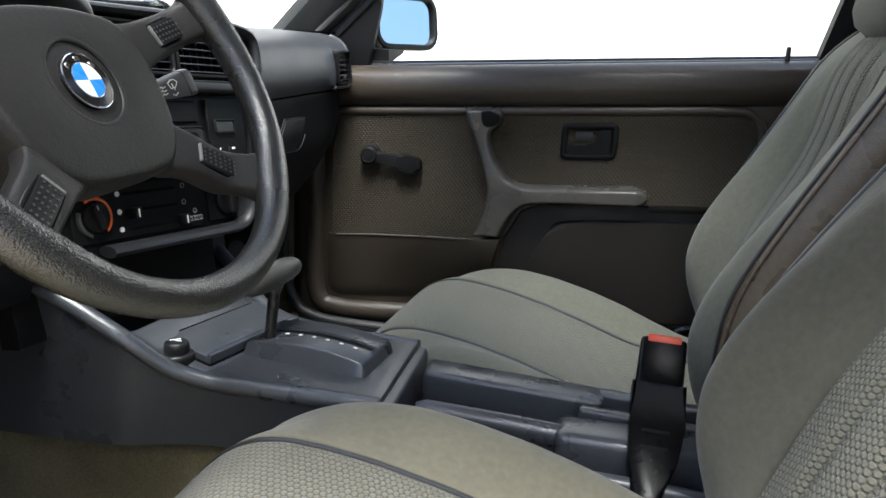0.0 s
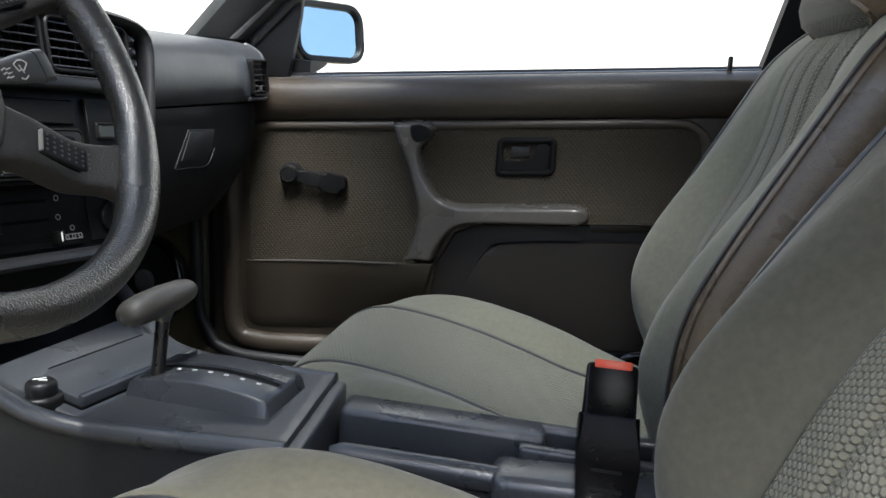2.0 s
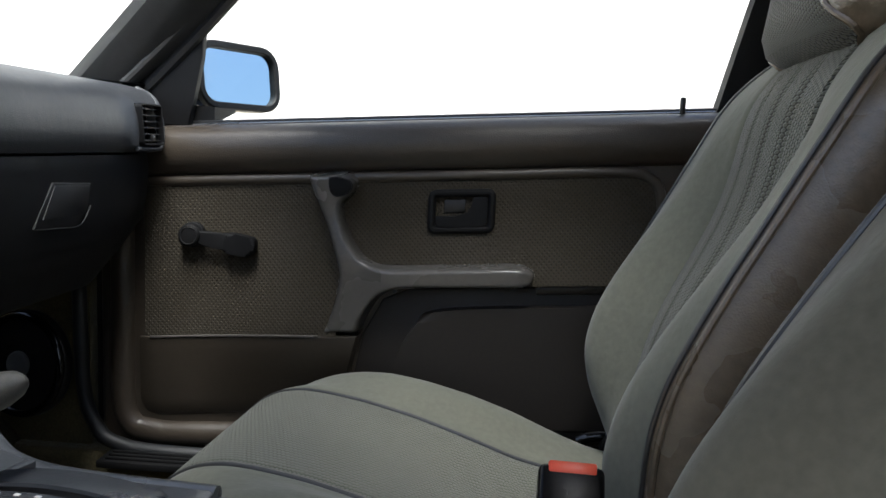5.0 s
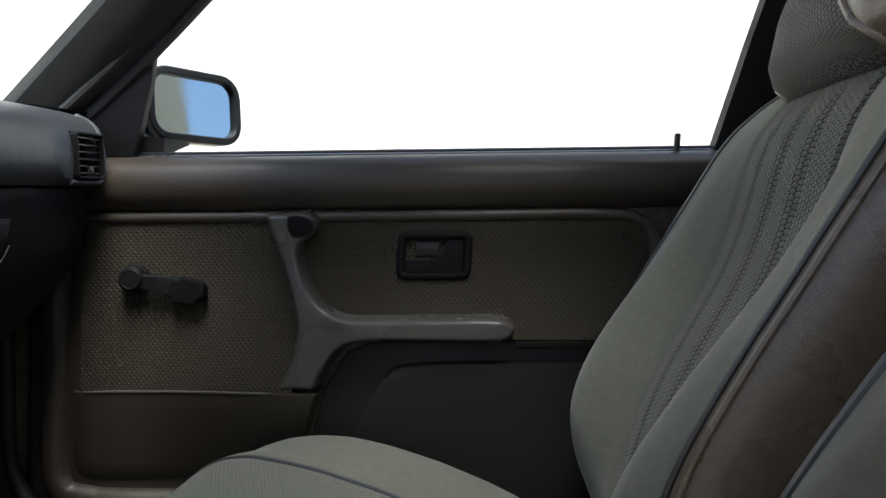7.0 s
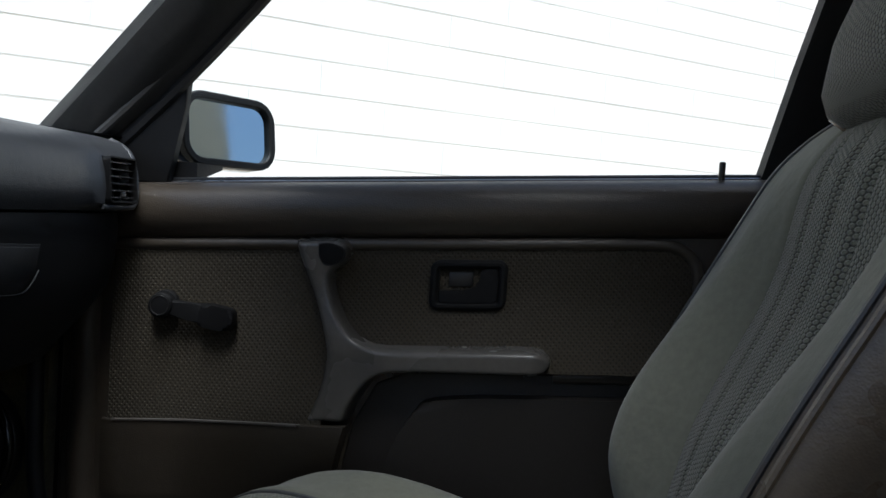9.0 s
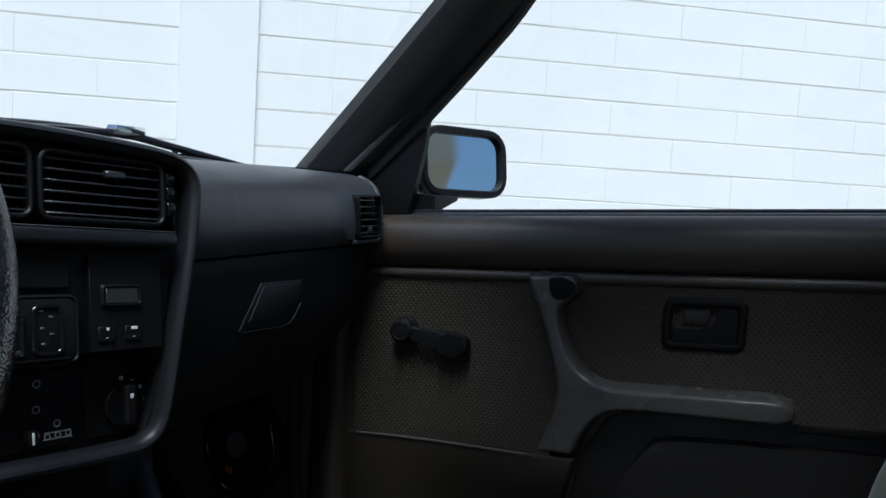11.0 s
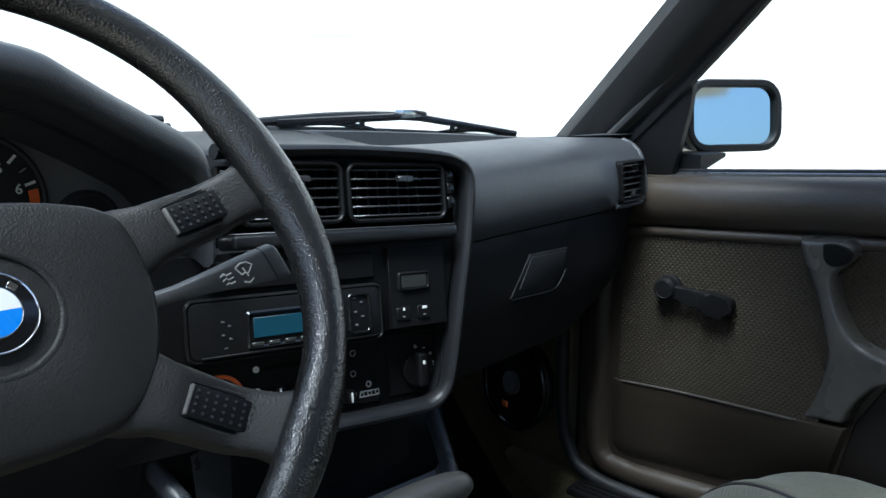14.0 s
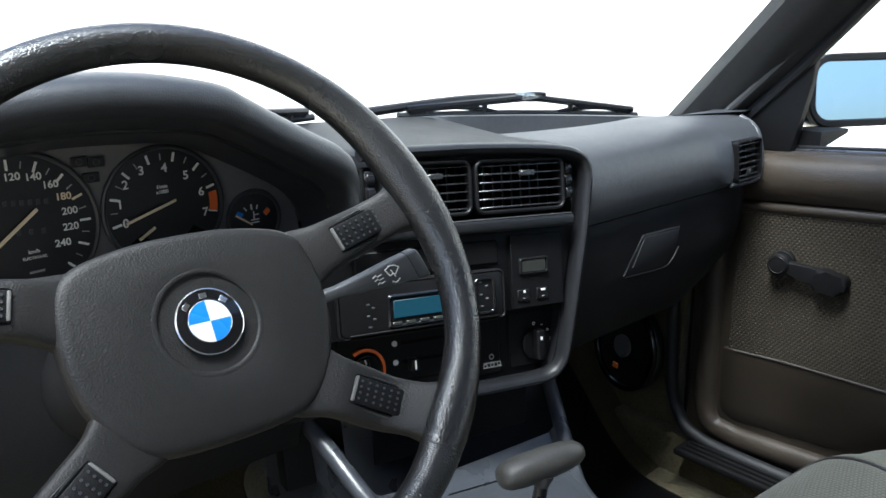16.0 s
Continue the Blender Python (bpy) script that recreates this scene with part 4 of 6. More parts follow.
part("symbol_bar", SB(0.868, 0.6945, 0.022, 0.0012, LOWER, LOWER + 0.0016, 0.0003), WHITE, heater)
for k in (-1, 0, 1):
    part("symbol_ring", ring(0.0022, 0.0006, SC(0.868 + 0.0085 * k, 0.692, LOWER + 0.0012), 16, 6), WHITE, heater)
part("symbol_ring", ring(0.0026, 0.0007, SC(0.868, 0.701, LOWER + 0.0012), 16, 6), WHITE, heater)

clock = thing("dash_clock", S(0.915, 0.76, 0), "black clock panel with grey display and two buttons", "clock")
part("plate", SB(0.921, 0.7905, 0.067, 0.08, -0.004, 0.0006, 0.0006), STACKBLACK, clock)
part("display", SB(0.9157, 0.7963, 0.0295, 0.0128, 0.0, 0.003, 0.0005), LCD, clock, "grey blank display")
part("display_frame", frame_of(0.038, 0.019, 0.003, 0.0035, 0.0028, SC(0.9157, 0.7963, 0.001)), STACKBLACK, clock)
for y, z in ((0.8998, 0.7672), (0.9235, 0.7658)):
    k_ = part("button", SB(y, z - 0.001, 0.015, 0.0125, 0.0, 0.0024, 0.0006), STACKBLACK, clock)
    part("mark", SB(y + 0.001, z + 0.003, 0.0058 if y > 0.91 else 0.0024, 0.0026, 0.002, 0.0029, 0.0003), DIALWHITE, k_)
    part("mark", SB(y, z - 0.004, 0.003, 0.0008, 0.002, 0.0029, 0.0003), WHITE, k_)

fan = thing("fan_switch", S(0.925, 0.69, 0), "black rotary fan switch with white marks", "rotary switch")
part("plate", SB(0.924, 0.7115, 0.064, 0.062, LOWER - 0.004, LOWER + 0.0006, 0.0006), STACKBLACK, fan)
FQ = SC(0.925, 0.7045, LOWER)
knob = part("knob", disc(0.0185, 0.006, 32, FQ @ Matrix.Translation((0, 0, 0.003)), 0.002), STACKBLACK, fan)
part("grip", span(-0.0055, 0.0055, -0.0175, 0.0175, 0.004, 0.016, 0.003, 3, FQ), STACKBLACK, knob)
part("mark", span(-0.0016, 0.0016, 0.0055, 0.0095, 0.0155, 0.0164, 0.0003, 1, FQ), DIALWHITE, knob)
for k, a in enumerate((90, 62, 36, 6)):
    q = FQ @ Matrix.Translation((0.0228 * math.cos(radians(a)), 0.0228 * math.sin(radians(a)), 0.0008))
    for j in range(k if k < 3 else 3):
        part("scale_mark", span(-0.0017, 0.0017, -0.0005, 0.0005, -0.001, 0.0003, 0.0002, 1, q @ Matrix.Translation((0, 0.0016 * (j - (k - 1) / 2), 0))), DIALWHITE, fan)
    if k == 0:
        part("scale_mark", ring(0.0014, 0.0005, q, 14, 6), DIALWHITE, fan)

# instrument hood and cluster
WY0 = 0.489
hood = thing("instrument_cluster", (-0.58, WY0, 0.85), "instrument cluster with white-marked dials under a padded hood", "instrument cluster")
half = [(0.0, 1.0215), (0.055, 1.018), (0.1, 1.009), (0.123, 0.997), (0.148, 0.982), (0.18, 0.964), (0.212, 0.946), (0.223, 0.929), (0.226, 0.9), (0.224, 0.862)]
inner = [(0.0, 0.96), (0.05, 0.958), (0.085, 0.955), (0.111, 0.947), (0.148, 0.9276), (0.174, 0.912), (0.196, 0.8975), (0.212, 0.88), (0.22, 0.859), (0.222, 0.838)]


def whole(h):
    return smooth_line([(-y, z, 0) for y, z in h[:0:-1]] + [(y, z, 0) for y, z in h], 4)


rim, well = whole(half), whole(inner)


def hood_ring(x, k, dzv, f=0.0):
    """The hood's line at x: the rim scaled by k, or blended by f towards the line round the dials."""
    out = []
    for p, q in zip(rim, well):
        y, z = p.x * k, 0.88 + (p.y - 0.88) * k + dzv
        out.append((x, WY0 + y * (1 - f) + q.x * f, z * (1 - f) + q.y * f))
    return out


part("hood", grid([hood_ring(*r) for r in ((-0.78, 0.98, -0.075), (-0.7, 1.0, -0.03), (-0.62, 1.015, -0.006), (-0.55, 1.015, 0.0), (-0.518, 1.012, -0.0005), (-0.507, 1.005, -0.003), (-0.501, 0.996, -0.007), (-0.4985, 0.986, -0.012), (-0.4985, 0.976, -0.017), (-0.5015, 0.965, -0.021), (-0.508, 0.958, -0.021, 0.1), (-0.522, 0.955, -0.014, 0.3), (-0.545, 0.97, -0.01, 0.6), (-0.57, 0.98, -0.005, 0.8), (-0.606, 1.0, 0.0, 1.0))]), HOODVINYL, hood, "black padded instrument hood")
part("hood_lip", tube(hood_ring(-0.546, 0.965, -0.012, 0.6)[6:-6], 0.0022, 6), BLACK, hood)
part("cluster_face", prism([(WY0 + q.x * 1.01, q.y + 0.002) for q in well], 0.01, axes((-0.6275, 0, 0), (0, 1, 0), (0, 0, 1), (1, 0, 0)), 0.002), CLUSTER, hood, "grey cluster face")
CF = axes((-0.617, 0, 0), (0, 1, 0), (0, 0, 1), (1, 0, 0))


def dial_face(y, z, r, label):
    d = part("dial", disc(r, 0.003, 48, CF @ Matrix.Translation((y, z, 0)), 0.0005), DIAL, hood, label)
    part("dial_rim", ring(r + 0.002, 0.0025, CF @ Matrix.Translation((y, z, 0.0005)), 48, 8), HOODVINYL, d)
    return d


def mark(d, name, y, z, a, length, w, m_=DIALWHITE, lift=0.0018):
    """A printed bar on a dial, about (y, z), lying along the angle a."""
    part(name, span(-length / 2, length / 2, -w / 2, w / 2, -0.0003, 0.0005, 0, 1, CF @ Matrix.Translation((y, z, lift)) @ pose(0, 0, 0, 0, 0, a)), m_, d)


def figures(d, rows_, size):
    for body, y, z in rows_:
        part("number", text_mesh(body, size, CF @ Matrix.Translation((y, z, 0.002))), CREAM if body == "180" else DIALWHITE, d)


TY, TZ = 0.574, 0.8955
tach = dial_face(TY, TZ, 0.0535, "black rev counter dial")
for k in range(15):
    a = 193 - (193 + 13) * k / 14.0
    long_ = k % 2 == 0
    mark(tach, "tick", TY + 0.0465 * math.cos(radians(a)), TZ + 0.0465 * math.sin(radians(a)), a, 0.0085 if long_ else 0.006, 0.0022 if long_ else 0.001, DIALWHITE if long_ else WHITE)
figures(tach, (("0", 0.5365, 0.8862), ("1", 0.5335, 0.9038), ("2", 0.54, 0.9205), ("3", 0.5555, 0.9315), ("4", 0.5766, 0.9315), ("5", 0.596, 0.922), ("6", 0.6094, 0.9045), ("7", 0.6115, 0.8845)), 0.0112)
part("red_zone", grid([[CF @ Vector((TY + r * math.cos(t), TZ + r * math.sin(t), 0.0024)) for r in (0.0425, 0.0505)] for t in np.linspace(radians(-13), radians(10), 10)]), ORANGE, tach, "orange-red warning zone")
part("needle", span(-0.0095, 0.0405, -0.0013, 0.0013, 0, 0.0012, 0.0004, 1, CF @ Matrix.Translation((TY, TZ + 0.003, 0.005)) @ pose(0, 0, 0, 0, 0, 197.5)), CREAM, tach, "cream needle")
for body, j in (("1/min", 0.0192), ("x1000", 0.0144)):
    part("print", text_mesh(body, 0.0046, CF @ Matrix.Translation((TY - 0.0015, TZ + j, 0.002))), DIALWHITE, tach)
part("economy_arc", grid([[CF @ Vector((TY + r * math.cos(t), TZ - 0.004 + r * math.sin(t), 0.0016)) for r in (0.03, 0.047)] for t in np.linspace(radians(215), radians(325), 20)]), HOLE_SHADE, tach)
mark(tach, "economy_needle", 0.554, 0.874, 30, 0.018, 0.0026, CREAM, 0.003)
SY, SZ = 0.449, 0.8965
speedo = dial_face(SY, SZ, 0.0625, "black speedometer dial")
for k in range(25):
    a = 225 - 270 * k / 24.0
    long_ = k % 2 == 0
    mark(speedo, "tick", SY + 0.054 * math.cos(radians(a)), SZ + 0.054 * math.sin(radians(a)), a, 0.009 if long_ else 0.006, 0.002 if long_ else 0.0009, CREAM if k == 18 else DIALWHITE if long_ else WHITE)
figures(speedo, (("100", 0.4335, 0.938), ("120", 0.4517, 0.9405), ("140", 0.4674, 0.9385), ("160", 0.4795, 0.9304), ("180", 0.4881, 0.9189), ("200", 0.4915, 0.906), ("220", 0.4905, 0.8923), ("240", 0.4824, 0.8795)), 0.0086)
part("needle", span(-0.0215, 0.044, -0.0015, 0.0015, 0, 0.0012, 0.0004, 1, CF @ Matrix.Translation((SY, SZ + 0.0025, 0.005)) @ pose(0, 0, 0, 0, 0, 218.5)), CREAM, speedo, "cream needle")
for k in range(6):
    mark(speedo, "odometer_figure", 0.4435 + 0.0062 * k, 0.9195 - 0.0005 * k, 88, 0.0045, 0.003, PAD)
for k in range(3):
    mark(speedo, "trip_figure", 0.45 + 0.0095 * k, 0.894 - 0.0007 * k, 88, 0.0045, 0.003, PAD)
for body, z in (("km/h", 0.8765), ("ELECTRONIC", 0.8712)):
    part("print", text_mesh(body, 0.0044 if z > 0.875 else 0.0032, CF @ Matrix.Translation((0.459, z, 0.002))), DIALWHITE, speedo)
mark(speedo, "print_bar", 0.459, 0.859, 2, 0.012, 0.0018, WHITE)
temp = dial_face(0.662, 0.8685, 0.0262, "small black temperature dial")
for y, z, a, m_, l, w in ((0.6461, 0.8753, 150, BLUEP, 0.0065, 0.005), (0.6526, 0.8799, 125, DIALWHITE, 0.0045, 0.0011), (0.6594, 0.8812, 95, DIALWHITE, 0.0055, 0.0018), (0.6655, 0.8805, 75, DIALWHITE, 0.0045, 0.0011), (0.6759, 0.8742, 40, ORANGE, 0.0065, 0.005)):
    mark(temp, "tick", y, z, a, l, w, m_)
mark(temp, "needle", 0.65, 0.8695, 145, 0.021, 0.0018, CREAM, 0.003)
for y, z, a, l in ((0.6625, 0.868, 0, 0.009), (0.6625, 0.8652, 0, 0.009), (0.6615, 0.872, 90, 0.009), (0.6645, 0.873, 0, 0.004)):
    mark(temp, "print_bar", y, z, a, l, 0.0011)
for y, z in ((0.5047, 0.9461), (0.5184, 0.9444), (0.5129, 0.9314)):
    part("warning_lamp", span(-0.0068, 0.0068, -0.0045, 0.0045, 0, 0.002, 0.0006, 1, CF @ Matrix.Translation((y, z, 0))), DIAL, hood)
    part("lamp_symbol", ring(0.0026, 0.0005, CF @ Matrix.Translation((y, z, 0.0022)), 16, 6), PAD, hood)

# lower dash on the driver's side and column shroud
part("lower_panel", grid([[(x, y, z) for y in np.linspace(0.18, 0.66, 10)] for x, z in ((-0.55, 0.83), (-0.535, 0.8), (-0.53, 0.72), (-0.56, 0.64), (-0.7, 0.6))], thick=0.006), DASHLOW, dash)
part("mid_fill", span(-0.75, -0.66, 0.62, 1.0, 0.62, 0.80, 0.01, 2), DASHLOW, dash)

# ---- steering wheel ----
WC = Vector((-0.3435, 0.4918, 0.8931))
TH, WYAW = radians(31.4), radians(-3.5)
WN = Vector((math.cos(TH) * math.cos(WYAW), math.cos(TH) * math.sin(WYAW), math.sin(TH)))
WU = Vector((-math.sin(WYAW), math.cos(WYAW), 0))
WMX = axes(WC, WU, WN.cross(WU), WN)
wheel = thing("steering_wheel", WC, "black four-spoke steering wheel with leather-grained rim", "steering wheel")
RIM = 0.1775
# spokes: (middle of the foot, middle of the end, half width at the foot and at the end)
SPOKES = []
for sg in (1, -1):
    SPOKES.append((Vector((sg * 0.074, 0.021, 0)), Vector((sg * 0.17, 0.0445, 0)), 0.0185, 0.0155))
    SPOKES.append((Vector((sg * 0.056, -0.057, 0)), Vector((sg * 0.136, -0.1125, 0)), 0.0205, 0.0175))
rows = []
for k in range(144):
    a = 2 * math.pi * k / 144
    dd = math.degrees(a)
    swell = sum(h * math.exp(-(((dd - q + 180) % 360 - 180) / w) ** 2) for q, h, w in ((19, 0.0042, 20), (161, 0.0042, 20), (320, 0.003, 13), (220, 0.003, 13)))
    t_ = 0.0126 + swell
    rr = RIM - swell * 0.75
    rows.append([WMX @ Vector(((rr + t_ * math.cos(b)) * math.cos(a), (rr + t_ * math.cos(b)) * math.sin(a), (0.0126 + swell * 0.2) * 1.08 * math.sin(b) - 0.2 * swell)) for b in [2 * math.pi * j / 18 for j in range(18)]])
part("rim", grid(rows, True, True), LEATHER, wheel, "worn black leather-grained rim")
HO = 0.0205
hub_outline = [(0.0, 0.0545), (0.025, 0.0537), (0.05, 0.05), (0.068, 0.0447), (0.079, 0.035), (0.0845, 0.015), (0.0855, -0.008), (0.082, -0.03), (0.074, -0.051), (0.062, -0.0675), (0.046, -0.0775), (0.02, -0.0808)]
hub_full = [(p.x, p.y) for p in smooth_line([(a, b, 0) for a, b in hub_outline] + [(-a, b, 0) for a, b in hub_outline[::-1]], 4)][:-1]
rows = []
for c, k in ((-0.045, 0.93), (-0.022, 0.99), (-0.01, 1.0), (-0.005, 0.995), (-0.0022, 0.978), (-0.0006, 0.95), (0.0, 0.9), (0.0008, 0.7), (0.0012, 0.45), (0.001, 0.44), (-0.0008, 0.425), (-0.0012, 0.36), (-0.0012, 0.1)):
    if k > 0.5:
        rows.append([WMX @ Vector((a * k, b * k - 0.011 * (1 - k), c - HO)) for a, b in hub_full])
    else:
        rr = k * 0.078
        rows.append([WMX @ Vector((0.001 + rr * math.cos(t), -0.0065 + rr * math.sin(t), c - HO)) for t in [math.atan2(b + 0.011 * 0.5, a) for a, b in hub_full]])
part("hub_pad", caps(grid(rows, close_v=True)), HUB, wheel, "black foam hub pad")
for foot, end, w0, w1 in SPOKES:
    run = (end - foot)
    side_v = Vector((-run.y, run.x, 0)).normalized()
    rows = []
    for f in np.linspace(0, 1, 16):
        p = foot.lerp(end, f)
        w = (w0 + (w1 - w0) * f) * (1 + 0.25 * step(0.25, 0.0, f) + 0.5 * step(0.74, 1.0, f) ** 1.5)
        cz = -0.034 + 0.006 * step(0.0, 0.3, f) + 0.021 * step(0.55, 1.0, f)
        rows.append([WMX @ (p + side_v * w * math.copysign(abs(math.cos(t)) ** 0.5, math.cos(t)) + Vector((0, 0, cz + 0.0105 * math.copysign(abs(math.sin(t)) ** 0.4, math.sin(t))))) for t in [2 * math.pi * i / 28 for i in range(28)]])
    part("spoke", caps(grid(rows, close_v=True)), HUB, wheel, "black foam-covered spoke")
    q = WMX @ axes(foot.lerp(end, 0.515) + Vector((0, 0, -0.0168)), run, side_v, (0, 0, 1)) @ pose(0, 0, 0, 0, -3, 0)
    sg = 1 if foot.x > 0 else -1
    hb = part("horn_button", prism(rrect(0.0425, 0.0185, 0.002, 3), 0.006, q @ Matrix.Translation((0, 0, -0.0042)), 0.001), MATTE, wheel, "dotted rectangular horn button")
    part("button_groove", frame_of(0.0455, 0.0215, 0.003, 0.0016, 0.004, q @ Matrix.Translation((0, 0, -0.0038)), 0.0005), HOLE_SHADE, hb)
    dots = [disc(0.0009, 0.0012, 8, q @ Matrix.Translation((-0.0165 + 0.0054 * i, -0.006 + 0.004 * j, 0.0021))) for i in range(7) for j in range(4)]
    tagged(part("grip_dots", join(*dots), PAD, hb), kind="stuff")
    part("button_edge", span(-0.0213, -0.0192, -0.0088, 0.0088, -0.001, 0.0027, 0.0008, 2, q), BUTTONEDGE, hb, "worn light end strip")
    part("button_outline", frame_of(0.049, 0.025, 0.004, 0.0011, 0.003, q @ Matrix.Translation((0, 0, -0.0035)), 0.0005), PAD, hb)
EM = WMX @ Matrix.Translation((0.001, -0.0065, -HO))
part("hub_ring", ring(0.0338, 0.0026, EM @ Matrix.Diagonal((1, 1, 0.5, 1)), 56, 10), HUB, wheel)
emblem = part("emblem", disc(0.0213, 0.004, 48, EM @ Matrix.Translation((0, 0, 0.0005)), 0.0008), GLOSSBLACK, wheel, "round enamel emblem, blue and white quarters in a black ring")
part("emblem_rim", ring(0.021, 0.0007, EM @ Matrix.Translation((0, 0, 0.002)), 48, 8), CHROME, emblem)
part("emblem_ring", ring(0.0134, 0.0005, EM @ Matrix.Translation((0, 0, 0.0027)), 48, 8), CHROME, emblem)
for k in range(4):
    pts = [(0, 0)] + [(0.0132 * math.cos(t), 0.0132 * math.sin(t)) for t in np.linspace(k * math.pi / 2, (k + 1) * math.pi / 2, 9)]
    part("quarter", prism(pts, 0.0012, EM @ Matrix.Translation((0, 0, 0.0021)), 0), WHITEE if k % 2 == 0 else BLUEP, emblem)
for k in range(3):
    q = EM @ pose(0, 0, 0, 0, 0, 135 - 45 * k)
    part("letter_bar", span(0.015, 0.0188, -0.0026, 0.0026, 0.0021, 0.0028, 0.0003, 1, q), CHROME, emblem)
column = thing("steering_column", (-0.48, 0.489, 0.8), "black plastic steering column shroud with wiper stalk", "steering column")
part("shroud", caps(grid([[Vector((x, WY0 + w * math.cos(t), z + h * math.sin(t))) for t in [2 * math.pi * i / 20 for i in range(20)]] for x, z, w, h in ((-0.40, 0.855, 0.045, 0.045), (-0.44, 0.83, 0.055, 0.055), (-0.52, 0.79, 0.06, 0.06), (-0.62, 0.74, 0.06, 0.06))], close_v=True)), BLACK, column)
TIP = Vector((-0.3905, 0.6914, 0.8665))
SA = Vector((0.2, 0.967, 0.165)).normalized()
SUP = Vector((-0.12, -0.14, 0.97))
SUP = (SUP - SA * SUP.dot(SA)).normalized()
ST = axes(TIP, SA, SUP, SA.cross(SUP))


def stalk_rows(sections):
    """Cross-sections of the flat stalk: (distance from the tip, half width, half depth)."""
    return [[ST @ Vector((d - 0.34 * w * math.copysign(abs(math.cos(t)) ** 0.5, math.cos(t)) * step(-0.1, 0.0, d), w * math.copysign(abs(math.cos(t)) ** 0.4, math.cos(t)), h * math.copysign(abs(math.sin(t)) ** 0.5, math.sin(t)))) for t in [2 * math.pi * i / 20 for i in range(20)]] for d, w, h in sections]


stalk = part("wiper_stalk", caps(grid(stalk_rows(((-0.15, 0.0042, 0.0045), (-0.075, 0.0047, 0.005), (-0.05, 0.0075, 0.0056), (-0.025, 0.0108, 0.0062), (-0.0102, 0.0122, 0.0066))), close_v=True)), STALKGREY, column, "grey flat wiper stalk with white symbols")
part("stalk_groove", caps(grid(stalk_rows(((-0.0104, 0.0115, 0.0059), (-0.0092, 0.0115, 0.0059))), close_v=True)), BLACK, stalk)
part("stalk_cap", caps(grid(stalk_rows(((-0.0094, 0.0125, 0.0068), (-0.0008, 0.0131, 0.0068), (0.0008, 0.0119, 0.0056))), close_v=True)), STALKCAP, stalk, "dark grey end cap")
for a_, b_, line_ in ((-0.0285, 0.0015, [(-0.0058, 0.0035), (-0.002, 0.0058), (0.0025, 0.0055), (0.0062, 0.0028)]), (-0.0285, 0.0015, [(-0.0058, 0.0035), (-0.0022, -0.0022)]), (-0.0285, 0.0015, [(0.0062, 0.0028), (0.0024, -0.0022)]), (-0.0285, 0.0015, [(-0.0022, -0.0022), (0.0, -0.0012), (0.0024, -0.0022)]), (-0.0285, 0.0015, [(-0.001, 0.0025), (0.0022, -0.0042)]), (-0.0265, -0.0062, [(-0.0035, 0.0004), (0.0, -0.0012), (0.0035, 0.0012)]), (-0.0415, 0.002, [(-0.004, 0.0), (-0.001, 0.0014), (0.0, 0.0), (0.004, 0.0008)]), (-0.0405, -0.0012, [(-0.004, 0.0), (-0.001, 0.0014), (0.0, 0.0), (0.004, 0.0008)]), (-0.0395, -0.0044, [(-0.003, 0.0), (-0.001, 0.0012), (0.0, 0.0), (0.0035, 0.0008)])):
    part("symbol", tube([ST @ Vector((a_ + u, b_ + v, 0.0066 + 0.05 * (a_ + 0.0102) / 1.6)) for u, v in line_], 0.00055, 6), DIALWHITE, stalk, "white printed symbol")

# ---- wipers ----
def wiper(tip, joint, root, arm_root, name_label):
    w = thing("windscreen_wiper", joint, name_label, "wiper", "windscreen wipers")
    tip, joint, root, arm_root = (Vector(q) for q in (tip, joint, root, arm_root))
    up = Vector((0.3, 0, 1)).normalized()
    part("blade", tube([root.lerp(tip, f) + up * (0.004 * math.sin(math.pi * f) - 0.012) for f in np.linspace(0, 1, 14)], 0.0045, 8), RUBBER, w, "black rubber blade")
    part("carrier", tube([root.lerp(tip, f) + up * (0.02 * (1 - abs(2 * f - 1)) - 0.004) for f in np.linspace(0.03, 0.97, 14)], 0.0052, 8), GLOSSBLACK, w)
    for f in (0.1, 0.32, 0.68, 0.9):
        p = root.lerp(tip, f)
        part("claw", tube([p + up * -0.012, p + up * (0.02 * (1 - abs(2 * f - 1)) - 0.004)], 0.0042, 8), BLACK, w)
    for a, b in ((0.04, 0.38), (0.62, 0.96)):
        part("yoke", tube([root.lerp(tip, a + (b - a) * f) + up * (0.009 * math.sin(math.pi * f) - 0.008) for f in np.linspace(0, 1, 9)], 0.0038, 8), GLOSSBLACK, w)
    part("clip", box(0.018, 0.05, 0.012, 0.003, 2, Matrix.Translation(root.lerp(tip, 0.5) + up * 0.02)), CHROME, w, "bare metal arm clip")
    part("arm", tube(smooth_line([arm_root, arm_root.lerp(joint, 0.6) + up * 0.012, joint + up * 0.012], 6), [0.007 - 0.0002 * k for k in range(13)], 8), BLACK, w)
    return w


wiper((-0.667, 1.375, 0.917), (-0.74, 1.189, 0.935), (-0.768, 0.968, 0.944), (-0.805, 0.9, 0.936), "black windscreen wiper parked on the glass")
wiper((-0.795, 0.85, 0.951), (-0.79, 0.68, 0.955), (-0.72, 0.46, 0.94), (-0.8, 0.4, 0.94), "black windscreen wiper parked on the driver's side glass")

